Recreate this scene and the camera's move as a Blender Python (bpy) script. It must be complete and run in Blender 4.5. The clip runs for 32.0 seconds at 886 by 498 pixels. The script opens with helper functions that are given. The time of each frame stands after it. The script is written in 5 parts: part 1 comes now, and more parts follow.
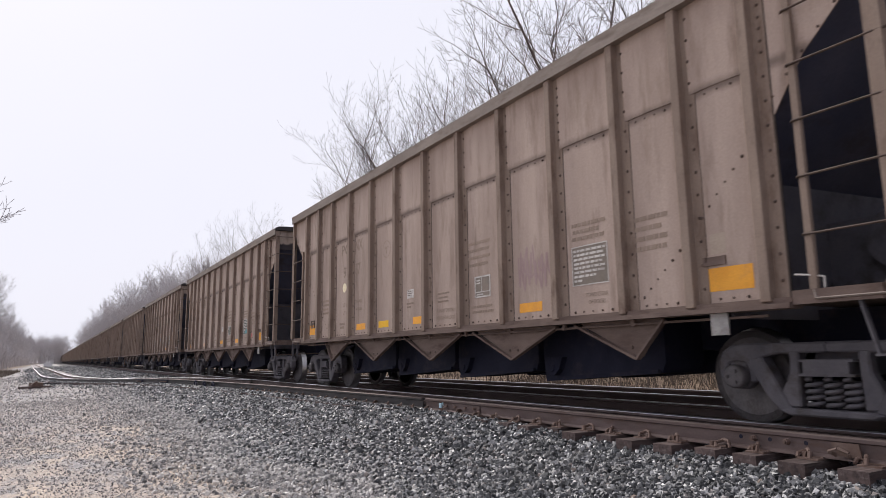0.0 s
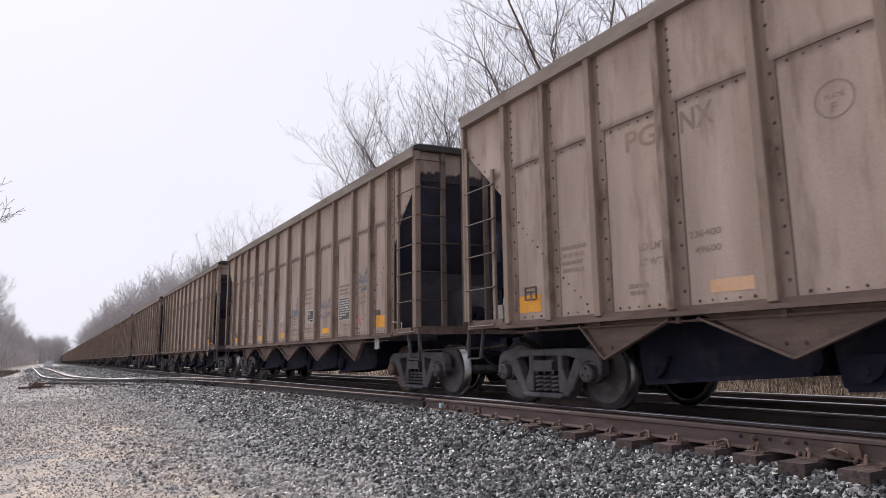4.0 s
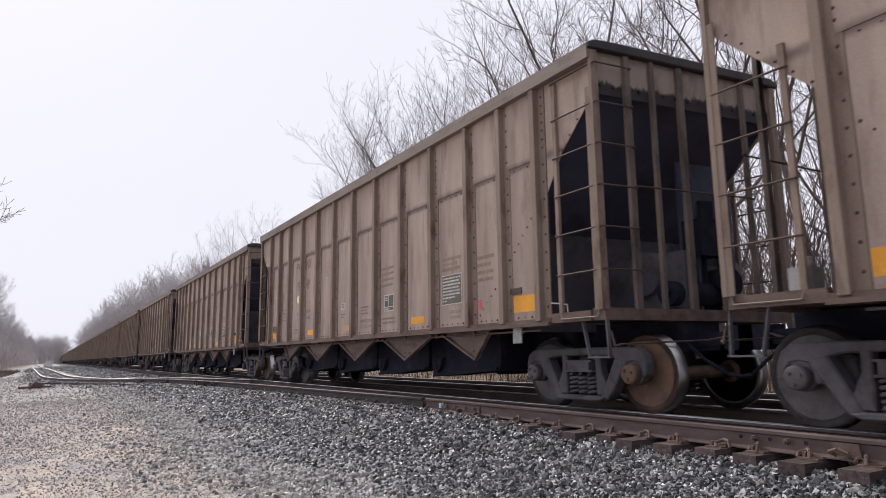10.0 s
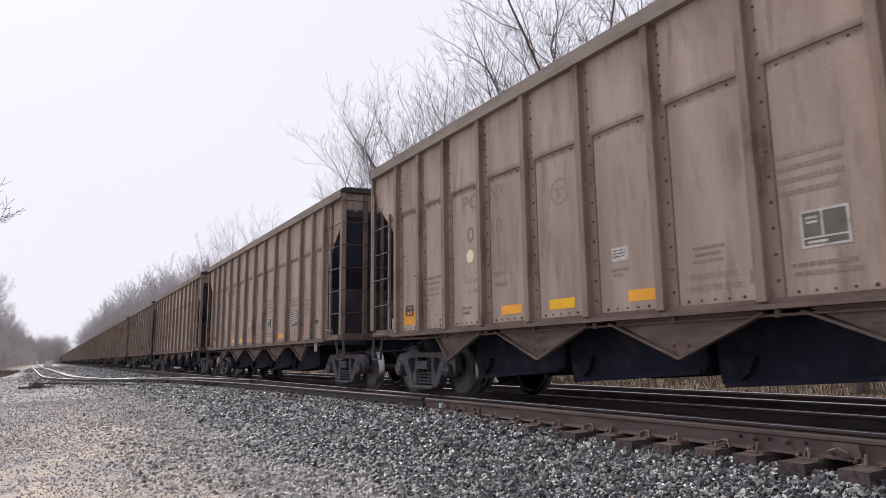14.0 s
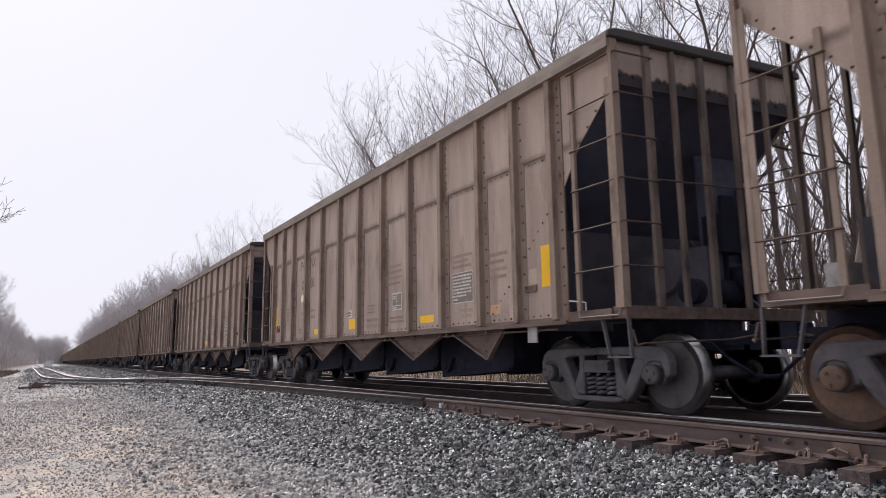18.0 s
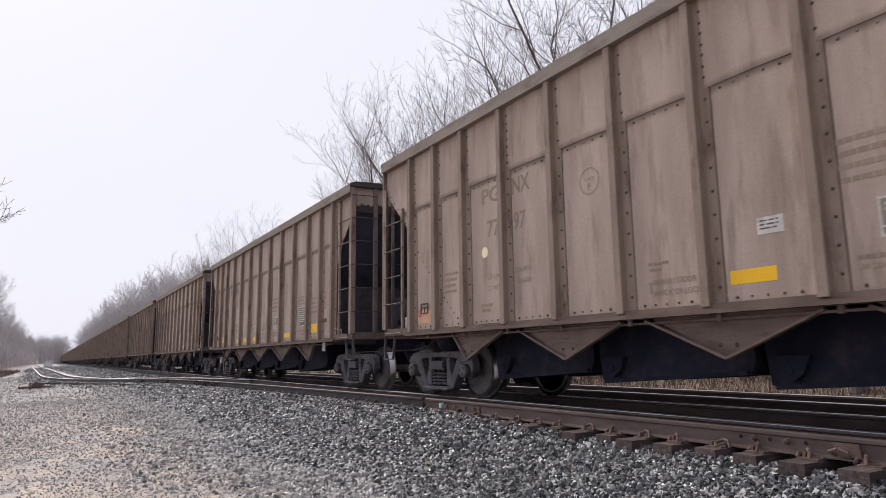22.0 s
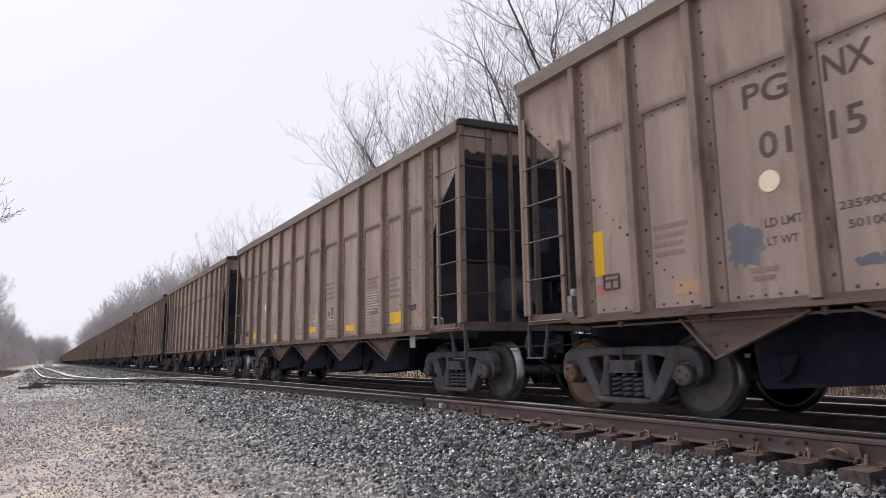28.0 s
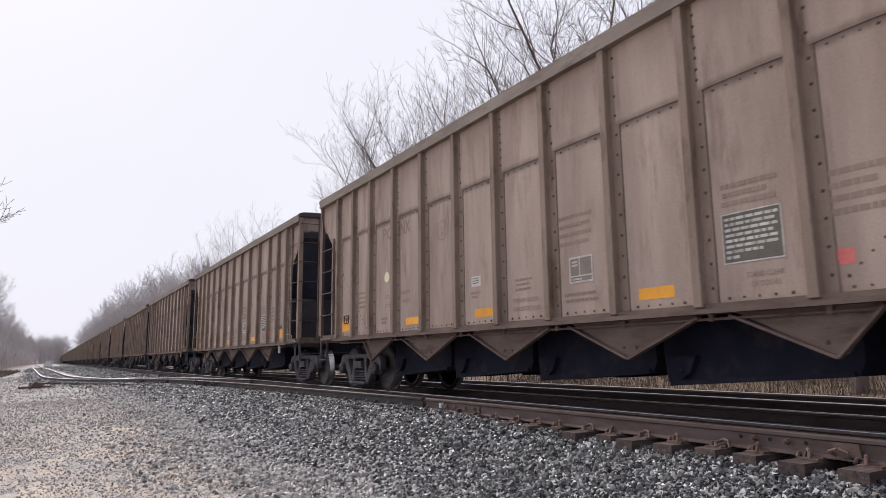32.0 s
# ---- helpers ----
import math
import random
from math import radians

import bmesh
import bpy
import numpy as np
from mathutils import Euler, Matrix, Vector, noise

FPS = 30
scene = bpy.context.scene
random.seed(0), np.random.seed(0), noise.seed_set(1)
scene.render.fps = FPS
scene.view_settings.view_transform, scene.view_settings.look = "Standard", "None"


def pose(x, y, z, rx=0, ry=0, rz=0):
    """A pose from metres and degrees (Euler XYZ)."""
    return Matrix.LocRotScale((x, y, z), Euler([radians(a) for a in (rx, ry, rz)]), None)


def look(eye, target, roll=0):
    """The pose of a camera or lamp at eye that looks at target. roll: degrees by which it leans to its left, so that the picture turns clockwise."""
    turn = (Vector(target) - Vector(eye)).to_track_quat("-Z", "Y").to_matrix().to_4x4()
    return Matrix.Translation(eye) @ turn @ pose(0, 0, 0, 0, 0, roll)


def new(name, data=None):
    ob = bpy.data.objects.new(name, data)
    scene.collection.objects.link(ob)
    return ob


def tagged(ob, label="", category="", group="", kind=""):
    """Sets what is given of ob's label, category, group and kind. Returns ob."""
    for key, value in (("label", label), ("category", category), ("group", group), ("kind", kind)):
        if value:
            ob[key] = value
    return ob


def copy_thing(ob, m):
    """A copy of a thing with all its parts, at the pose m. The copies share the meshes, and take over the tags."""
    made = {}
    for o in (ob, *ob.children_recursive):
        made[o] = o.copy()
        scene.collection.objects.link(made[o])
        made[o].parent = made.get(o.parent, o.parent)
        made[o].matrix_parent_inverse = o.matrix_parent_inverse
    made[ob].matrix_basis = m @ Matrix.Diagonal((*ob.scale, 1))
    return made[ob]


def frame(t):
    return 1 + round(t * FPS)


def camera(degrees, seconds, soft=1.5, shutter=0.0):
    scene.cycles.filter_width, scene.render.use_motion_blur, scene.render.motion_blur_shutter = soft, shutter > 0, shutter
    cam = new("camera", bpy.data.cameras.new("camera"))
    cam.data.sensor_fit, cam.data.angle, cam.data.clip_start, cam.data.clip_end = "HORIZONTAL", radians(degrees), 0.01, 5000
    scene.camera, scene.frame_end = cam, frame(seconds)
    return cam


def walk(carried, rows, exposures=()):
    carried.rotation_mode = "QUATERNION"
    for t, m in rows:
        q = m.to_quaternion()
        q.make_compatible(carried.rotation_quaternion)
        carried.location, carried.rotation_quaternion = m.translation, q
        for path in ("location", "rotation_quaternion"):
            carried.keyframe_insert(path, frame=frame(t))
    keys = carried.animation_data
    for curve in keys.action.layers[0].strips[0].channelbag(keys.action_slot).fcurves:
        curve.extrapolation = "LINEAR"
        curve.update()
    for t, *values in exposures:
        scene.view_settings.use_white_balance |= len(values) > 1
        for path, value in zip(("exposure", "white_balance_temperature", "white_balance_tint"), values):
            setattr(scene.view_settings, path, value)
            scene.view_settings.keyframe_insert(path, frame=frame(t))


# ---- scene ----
# Plan: the tracks run along +y, rail tops lie at z = 0, the camera stands at x = 0, y = 0.
EYE = (0.0, 0.0, 0.675)
YAW, PITCH = radians(30.608), radians(9.378)
AIM = (math.sin(YAW) * math.cos(PITCH), math.cos(YAW) * math.cos(PITCH), math.sin(PITCH))
VIEW = look(EYE, tuple(e + a * 10 for e, a in zip(EYE, AIM)), -0.685)
cam = camera(68.02, 32.0, 0.6, 0.12)
walk(cam, [(0.0, VIEW), (32.0, VIEW)])

# ---- world, sun ----
SUN_AZ, SUN_EL = radians(-9), radians(42)
world = bpy.data.worlds.new("overcast")
scene.world = world
world.use_nodes = True
wn, wl = world.node_tree.nodes, world.node_tree.links
wn.clear()
sky = wn.new("ShaderNodeTexSky")
sky.sky_type, sky.sun_disc = "NISHITA", False
sky.sun_elevation, sky.sun_rotation = SUN_EL, SUN_AZ
sky.dust_density, sky.air_density = 4.0, 1.0
sky_dim = wn.new("ShaderNodeVectorMath")
sky_dim.operation = "SCALE"
sky_dim.inputs[3].default_value = 0.06
cloud_at = wn.new("ShaderNodeTexCoord")
cloud_noise = wn.new("ShaderNodeTexNoise")
cloud_noise.inputs["Scale"].default_value = 2.2
cloud_noise.inputs["Detail"].default_value = 3.0
cloud = wn.new("ShaderNodeMix")
cloud.data_type = "RGBA"
cloud.inputs[6].default_value = (0.893, 0.898, 1.025, 1)
cloud.inputs[7].default_value = (0.962, 0.954, 1.045, 1)
veil = wn.new("ShaderNodeMix")
veil.data_type = "RGBA"
veil.inputs[0].default_value = 0.93
back = wn.new("ShaderNodeBackground")
back.inputs[1].default_value = 1.0
sky_out = wn.new("ShaderNodeOutputWorld")
wl.new(sky.outputs[0], sky_dim.inputs[0])
wl.new(cloud_at.outputs["Generated"], cloud_noise.inputs["Vector"])
wl.new(cloud_noise.outputs[0], cloud.inputs[0])
wl.new(sky_dim.outputs[0], veil.inputs[6])
wl.new(cloud.outputs[2], veil.inputs[7])
# the cloud cover is brightest on the sun's side and greyer, bluer opposite
toward = wn.new("ShaderNodeVectorMath")
toward.operation = "DOT_PRODUCT"
toward.inputs[1].default_value = tuple(Vector((math.sin(SUN_AZ) * math.cos(SUN_EL), math.cos(SUN_AZ) * math.cos(SUN_EL), math.sin(SUN_EL))))
fall = wn.new("ShaderNodeMapRange")
fall.interpolation_type = "SMOOTHSTEP"
fall.inputs[1].default_value, fall.inputs[2].default_value = -0.9, 0.4
dusk = wn.new("ShaderNodeMix")
dusk.data_type = "RGBA"
dusk.inputs[6].default_value = (0.27, 0.3, 0.42, 1)
dusk.inputs[7].default_value = (1, 1, 1, 1)
grade = wn.new("ShaderNodeMix")
grade.data_type, grade.blend_type = "RGBA", "MULTIPLY"
grade.inputs[0].default_value = 1.0
wl.new(cloud_at.outputs["Generated"], toward.inputs[0])
wl.new(toward.outputs["Value"], fall.inputs[0])
wl.new(fall.outputs[0], dusk.inputs[0])
wl.new(veil.outputs[2], grade.inputs[6])
wl.new(dusk.outputs[2], grade.inputs[7])
wl.new(grade.outputs[2], back.inputs[0])
wl.new(back.outputs[0], sky_out.inputs[0])

sun_lamp = bpy.data.lights.new("sun", "SUN")
sun_lamp.energy, sun_lamp.angle, sun_lamp.color = 3.0, radians(12), (1.0, 0.955, 0.92)
sun = new("sun", sun_lamp)
SUN_FROM = Vector((math.sin(SUN_AZ) * math.cos(SUN_EL), math.cos(SUN_AZ) * math.cos(SUN_EL), math.sin(SUN_EL)))
sun.matrix_world = look(tuple(SUN_FROM * 50), (0, 0, 0))
scene.view_settings.exposure = 0.0


# ---- materials ----
def base_material(name, rough=0.8, metal=0.0):
    m = bpy.data.materials.new(name)
    m.use_nodes = True
    n, l = m.node_tree.nodes, m.node_tree.links
    b = n["Principled BSDF"]
    b.inputs["Roughness"].default_value, b.inputs["Metallic"].default_value = rough, metal
    return m, n, l, b


def ramp(n, l, source, stops):
    r = n.new("ShaderNodeValToRGB")
    els = r.color_ramp.elements
    while len(els) < len(stops):
        els.new(0.5)
    for e, (p, c) in zip(els, stops):
        e.position, e.color = p, (*c, 1)
    l.new(source, r.inputs[0])
    return r.outputs[0]


def noise_node(n, l, scale, detail=4.0, stretch=None, rough=0.55, world_space=False):
    c = n.new("ShaderNodeNewGeometry" if world_space else "ShaderNodeTexCoord")
    src = c.outputs["Position"] if world_space else c.outputs["Object"]
    if not world_space:
        own = n.new("ShaderNodeObjectInfo")
        shift = n.new("ShaderNodeVectorMath")
        shift.operation = "MULTIPLY_ADD"
        l.new(own.outputs["Random"], shift.inputs[0])
        shift.inputs[1].default_value = (31.0, 47.0, 23.0)
        l.new(src, shift.inputs[2])
        src = shift.outputs[0]
    if stretch:
        mp = n.new("ShaderNodeMapping")
        mp.inputs["Scale"].default_value = stretch
        l.new(src, mp.inputs[0])
        src = mp.outputs[0]
    t = n.new("ShaderNodeTexNoise")
    t.inputs["Scale"].default_value, t.inputs["Detail"].default_value, t.inputs["Roughness"].default_value = scale, detail, rough
    l.new(src, t.inputs["Vector"])
    return t.outputs[0]


def mix(n, l, fac, a, b, mode="MIX"):
    x = n.new("ShaderNodeMix")
    x.data_type, x.blend_type = "RGBA", mode
    if isinstance(fac, float):
        x.inputs[0].default_value = fac
    else:
        l.new(fac, x.inputs[0])
    for sock, v in ((x.inputs[6], a), (x.inputs[7], b)):
        if isinstance(v, tuple):
            sock.default_value = (*v, 1)
        else:
            l.new(v, sock)
    return x.outputs[2]


def bump(n, l, b, height, strength=0.3, distance=0.01):
    x = n.new("ShaderNodeBump")
    x.inputs["Strength"].default_value, x.inputs["Distance"].default_value = strength, distance
    l.new(height, x.inputs["Height"])
    l.new(x.outputs[0], b.inputs["Normal"])


def worn(name, low, high, rough=0.8, metal=0.0, scale=6.0, stain=None, stretch=None, grain=60.0, relief=0.25, spread=0.08, seam=None, odd=None, soot=None):
    """A surface with broad blotches between two colours, stains, fine grain and relief."""
    m, n, l, b = base_material(name, rough, metal)
    broad = noise_node(n, l, scale, 5.0, stretch)
    col = ramp(n, l, broad, [(0.3, low), (0.7, high)])
    if stain:
        mask = ramp(n, l, noise_node(n, l, scale * 0.6 + 1.3, 7.0, stretch, 0.65), [(0.52, (0, 0, 0)), (0.72, (1, 1, 1))])
        col = mix(n, l, mask, col, stain)
    fine = noise_node(n, l, grain, 3.0)
    col = mix(n, l, 0.35, col, ramp(n, l, fine, [(0.3, (0.75, 0.75, 0.75)), (0.7, (1.15, 1.15, 1.15))]), "MULTIPLY")
    info = n.new("ShaderNodeObjectInfo")
    if metal == 0.0:
        b.inputs["Specular IOR Level"].default_value = 0.22
    if seam:                      # a smear of soot along the lap of two sheets
        at = n.new("ShaderNodeTexCoord")
        sep = n.new("ShaderNodeSeparateXYZ")
        l.new(at.outputs["Object"], sep.inputs[0])
        wob = n.new("ShaderNodeMath")
        wob.operation = "MULTIPLY_ADD"
        l.new(noise_node(n, l, 5.0, 4.0), wob.inputs[0])
        wob.inputs[1].default_value = 0.09
        l.new(sep.outputs[2], wob.inputs[2])
        near = n.new("ShaderNodeMapRange")
        near.interpolation_type = "SMOOTHSTEP"
        dist = n.new("ShaderNodeMath")
        dist.operation = "SUBTRACT"
        dist.inputs[1].default_value = seam + 0.045
        l.new(wob.outputs[0], dist.inputs[0])
        away = n.new("ShaderNodeMath")
        away.operation = "ABSOLUTE"
        l.new(dist.outputs[0], away.inputs[0])
        near.inputs[1].default_value, near.inputs[2].default_value = 0.1, 0.0
        near.inputs[3].default_value, near.inputs[4].default_value = 0.0, 0.62
        l.new(away.outputs[0], near.inputs[0])
        col = mix(n, l, near.outputs[0], col, (0.09, 0.066, 0.056))
    if soot:                      # a ragged edge of soot that has climbed the sheet
        at = n.new("ShaderNodeTexCoord")
        sep = n.new("ShaderNodeSeparateXYZ")
        l.new(at.outputs["Object"], sep.inputs[0])
        wob = n.new("ShaderNodeMath")
        wob.operation = "MULTIPLY_ADD"
        l.new(noise_node(n, l, 7.0, 6.0, (1, 1, 0.35), 0.7), wob.inputs[0])
        wob.inputs[1].default_value = -0.3
        l.new(sep.outputs[2], wob.inputs[2])
        below = n.new("ShaderNodeMapRange")
        below.interpolation_type = "SMOOTHSTEP"
        below.inputs[1].default_value, below.inputs[2].default_value = soot - 0.13, soot - 0.19
        l.new(wob.outputs[0], below.inputs[0])
        col = mix(n, l, below.outputs[0], col, (0.045, 0.038, 0.042))
    if odd:                       # a few of the pieces are rustier than the rest
        some = ramp(n, l, info.outputs["Random"], [(0.965, (0, 0, 0)), (0.985, (1, 1, 1))])
        col = mix(n, l, some, col, odd)
    col = mix(n, l, 1.0, col, ramp(n, l, info.outputs["Random"], [(0.0, (1 - spread,) * 3), (1.0, (1 + spread,) * 3)]), "MULTIPLY")
    l.new(col, b.inputs["Base Color"])
    bump(n, l, b, fine, relief, 0.004)
    return m


M = {}
M["joint"] = worn("soot_filled_joint", (0.05, 0.04, 0.036), (0.09, 0.07, 0.06), 0.85)
M["paint"] = worn("weathered_paint", (0.35, 0.268, 0.224), (0.485, 0.383, 0.327), 0.72, 0.0, 1.1, (0.27, 0.2, 0.16), (2.5, 2.5, 0.45), 45, 0.15, 0.04, 3.28)
M["post"] = worn("post_paint", (0.225, 0.168, 0.135), (0.31, 0.238, 0.192), 0.75, 0.0, 1.6, (0.12, 0.075, 0.055), (2, 2, 0.6), 45, 0.2, 0.05)
M["end_paint"] = worn("sooty_end_paint", (0.3, 0.24, 0.2), (0.4, 0.325, 0.27), 0.72, 0.0, 1.6, (0.2, 0.155, 0.13), (2, 2, 0.5), 45, 0.15, 0.05, None, None, 4.0)
# post paint with soot, darkened further for the shade on the car's end
M["end_post"] = worn("sooty_shaded_post_paint", (0.105, 0.085, 0.076), (0.22, 0.172, 0.145), 0.75, 0.0, 1.8, (0.055, 0.045, 0.043), (2, 2, 0.7), 45, 0.2, 0.06)
M["rim"] = worn("rim_paint", (0.19, 0.152, 0.13), (0.265, 0.22, 0.19), 0.7, 0.0, 1.2, (0.15, 0.11, 0.09), (3, 0.8, 3), 45, 0.2, 0.05)
M["sill"] = worn("sill_paint", (0.12, 0.085, 0.072), (0.2, 0.148, 0.125), 0.8, 0.0, 2.0, (0.09, 0.06, 0.05), (3, 0.8, 3), 45, 0.25, 0.05)
# soot on paint, with the blue lift of veiling haze put into the colour
M["sooty"] = worn("hazed_sooty_paint", (0.056, 0.063, 0.104), (0.086, 0.09, 0.13), 0.6, 0.0, 1.5, (0.055, 0.045, 0.05), None, 30, 0.2, 0.05)
# dusty grey sheet, raised and blued for the same haze
M["bulkhead"] = worn("hazed_dusty_sheet", (0.078, 0.076, 0.092), (0.12, 0.115, 0.128), 0.6, 0.0, 1.5, (0.05, 0.043, 0.043), None, 30, 0.2, 0.05)
# grimy steel, its colour made near-black with the deep shade under the cars
M["under"] = worn("grimy_shaded_steel", (0.01, 0.011, 0.024), (0.019, 0.02, 0.038), 0.8, 0.0, 3.0, (0.04, 0.034, 0.042), None, 40, 0.3)
M["cast"] = worn("dusty_cast_steel", (0.078, 0.073, 0.084), (0.142, 0.131, 0.142), 0.8, 0.1, 4.0, (0.055, 0.042, 0.035), None, 50, 0.35)
M["wheel"] = worn("wheel_steel", (0.082, 0.075, 0.08), (0.15, 0.136, 0.138), 0.65, 0.3, 5.0, (0.05, 0.04, 0.035), None, 40, 0.25, 0.15, None, (0.15, 0.095, 0.07))
M["rusty_wheel"] = worn("rusty_wheel_steel", (0.12, 0.08, 0.065), (0.24, 0.135, 0.085), 0.7, 0.2, 5.0, (0.1, 0.075, 0.065), None, 40, 0.25)
M["tread"] = worn("bright_tread", (0.26, 0.25, 0.25), (0.4, 0.39, 0.385), 0.3, 1.0, 8.0, None, None, 60, 0.05)
M["rivet"] = worn("rivet_steel", (0.07, 0.05, 0.042), (0.12, 0.085, 0.07), 0.7, 0.0, 9.0, None, None, 60, 0.1)
M["pale"] = worn("faded_white_paint", (0.5, 0.47, 0.44), (0.68, 0.65, 0.62), 0.7, 0.0, 6.0, (0.35, 0.3, 0.27), None, 60, 0.1)
M["scuffed"] = worn("scuffed_galvanised_plate", (0.3, 0.29, 0.28), (0.45, 0.43, 0.41), 0.6, 0.2, 9.0, (0.24, 0.2, 0.18), None, 60, 0.2)
M["yellow"] = worn("yellow_reflector", (0.84, 0.37, 0.045), (0.93, 0.44, 0.06), 0.5, 0.0, 5.0, (0.72, 0.34, 0.09), None, 60, 0.1, 0.1)
M["green"] = worn("dark_green_board", (0.075, 0.085, 0.07), (0.13, 0.13, 0.11), 0.7, 0.0, 6.0, None, None, 60, 0.1)
M["green_mid"] = worn("weathered_green_board", (0.12, 0.118, 0.098), (0.18, 0.168, 0.14), 0.7, 0.0, 4.0, (0.22, 0.185, 0.155), None, 60, 0.1)
M["green_pale"] = worn("bleached_green_board", (0.2, 0.176, 0.146), (0.27, 0.226, 0.19), 0.7, 0.0, 4.0, (0.3, 0.24, 0.2), None, 60, 0.1)
M["red"] = worn("faded_red_paint", (0.62, 0.15, 0.15), (0.72, 0.23, 0.21), 0.7, 0.0, 8.0, None, None, 60, 0.1)
M["dot"] = worn("pale_yellow_paint", (0.84, 0.74, 0.5), (0.9, 0.82, 0.6), 0.6, 0.0, 8.0, None, None, 60, 0.05)
M["letter"] = worn("faded_black_letters", (0.105, 0.086, 0.076), (0.155, 0.122, 0.108), 0.75, 0.0, 5.0, None, None, 60, 0.1)
M["letter_faint"] = worn("faint_letters", (0.262, 0.2, 0.158), (0.305, 0.236, 0.188), 0.75, 0.0, 5.0, None, None, 60, 0.1)
M["letter_mid"] = worn("worn_letters", (0.125, 0.1, 0.088), (0.165, 0.128, 0.112), 0.75, 0.0, 5.0, None, None, 60, 0.1)
M["letter_ghost"] = worn("ghost_letters", (0.285, 0.218, 0.174), (0.335, 0.26, 0.208), 0.75, 0.0, 5.0, None, None, 60, 0.1)
M["letter_soft"] = worn("fading_letters", (0.185, 0.142, 0.114), (0.235, 0.18, 0.146), 0.75, 0.0, 5.0, None, None, 60, 0.1)
M["spray_blue"] = worn("faded_blue_spray_paint", (0.15, 0.16, 0.192), (0.21, 0.214, 0.24), 0.7, 0.0, 4.0, None, None, 60, 0.1)
M["spray_pink"] = worn("faded_pink_spray_paint", (0.36, 0.25, 0.25), (0.4, 0.29, 0.28), 0.7, 0.0, 4.0, None, None, 60, 0.1)
M["rail"] = worn("rusty_rail", (0.098, 0.068, 0.062), (0.16, 0.117, 0.108), 0.75, 0.15, 3.0, (0.11, 0.065, 0.05), (3, 0.6, 3), 60, 0.25)
M["railtop"] = worn("rolled_rail_top", (0.6, 0.59, 0.58), (0.74, 0.73, 0.72), 0.4, 1.0, 4.0, None, (6, 0.3, 6), 60, 0.05)
M["dulltop"] = worn("dull_rail_top", (0.13, 0.094, 0.082), (0.2, 0.15, 0.13), 0.68, 0.2, 4.0, None, (6, 0.3, 6), 60, 0.1)
M["tie"] = worn("creosoted_timber", (0.05, 0.037, 0.036), (0.125, 0.09, 0.083), 0.85, 0.0, 2.5, (0.17, 0.137, 0.13), (1.0, 9, 9), 50, 0.5, 0.2)
M["plate"] = worn("rusty_plate", (0.13, 0.08, 0.062), (0.2, 0.14, 0.115), 0.8, 0.1, 9.0, None, None, 60, 0.3)
M["flake"] = worn("pale_blue_flag", (0.42, 0.6, 0.68), (0.6, 0.75, 0.8), 0.6, 0.0, 9.0, None, None, 60, 0.1)
M["bark"] = worn("grey_bark", (0.12, 0.095, 0.085), (0.22, 0.18, 0.165), 0.9, 0.0, 3.0, None, (4, 4, 0.8), 30, 0.5, 0.12)
M["twig"] = worn("bare_twigs", (0.085, 0.068, 0.064), (0.14, 0.115, 0.108), 0.9, 0.0, 1.0, None, None, 20, 0.1, 0.12)
# twigs of the far wood: distance haze is put into this pale colour
M["far_twig"] = worn("haze_pale_twigs", (0.41, 0.385, 0.39), (0.53, 0.505, 0.508), 0.9, 0.0, 0.3, None, None, 5, 0.1, 0.12)
M["grass"] = worn("dry_grass", (0.12, 0.095, 0.078), (0.21, 0.17, 0.138), 0.9, 0.0, 2.0, None, None, 20, 0.2, 0.2)


def stone_material():
    m, n, l, b = base_material("grey_ballast_stone", 0.42)
    g = n.new("ShaderNodeNewGeometry")
    # stone tones spread wide to stand in for shadowed sides and bright facets
    col = ramp(n, l, g.outputs["Random Per Island"], [(0.0, (0.014, 0.015, 0.018)), (0.33, (0.048, 0.05, 0.053)), (0.58, (0.125, 0.126, 0.128)), (0.8, (0.32, 0.317, 0.315)), (0.95, (0.56, 0.55, 0.54)), (1.0, (0.23, 0.18, 0.15))])
    fine = noise_node(n, l, 70, 3.0)
    col = mix(n, l, 0.5, col, ramp(n, l, fine, [(0.3, (0.6, 0.6, 0.6)), (0.7, (1.2, 1.2, 1.2))]), "MULTIPLY")
    l.new(col, b.inputs["Base Color"])
    bump(n, l, b, fine, 0.4, 0.004)
    return m


M["stone"] = stone_material()
M["dark_rail"] = worn("dark_rail_steel", (0.04, 0.037, 0.038), (0.075, 0.068, 0.066), 0.7, 0.2, 3.0, (0.09, 0.065, 0.055), (3, 0.6, 3), 60, 0.25)


def dusty_stone_material():
    m, n, l, b = base_material("dusty_ballast_stone", 0.85)
    g = n.new("ShaderNodeNewGeometry")
    col = ramp(n, l, g.outputs["Random Per Island"], [(0.0, (0.08, 0.08, 0.082)), (0.3, (0.28, 0.27, 0.262)), (0.7, (0.56, 0.53, 0.5)), (1.0, (0.8, 0.76, 0.72))])
    l.new(mix(n, l, 0.5, col, ramp(n, l, noise_node(n, l, 70, 3.0), [(0.3, (0.6, 0.6, 0.6)), (0.7, (1.2, 1.2, 1.2))]), "MULTIPLY"), b.inputs["Base Color"])
    return m


M["dusty_stone"] = dusty_stone_material()


def gravel_material():
    m, n, l, b = base_material("mixed_gravel", 0.85)
    g = n.new("ShaderNodeNewGeometry")
    col = ramp(n, l, g.outputs["Random Per Island"], [(0.0, (0.1, 0.097, 0.098)), (0.35, (0.34, 0.317, 0.305)), (0.7, (0.56, 0.512, 0.475)), (1.0, (0.78, 0.71, 0.64))])
    l.new(col, b.inputs["Base Color"])
    return m


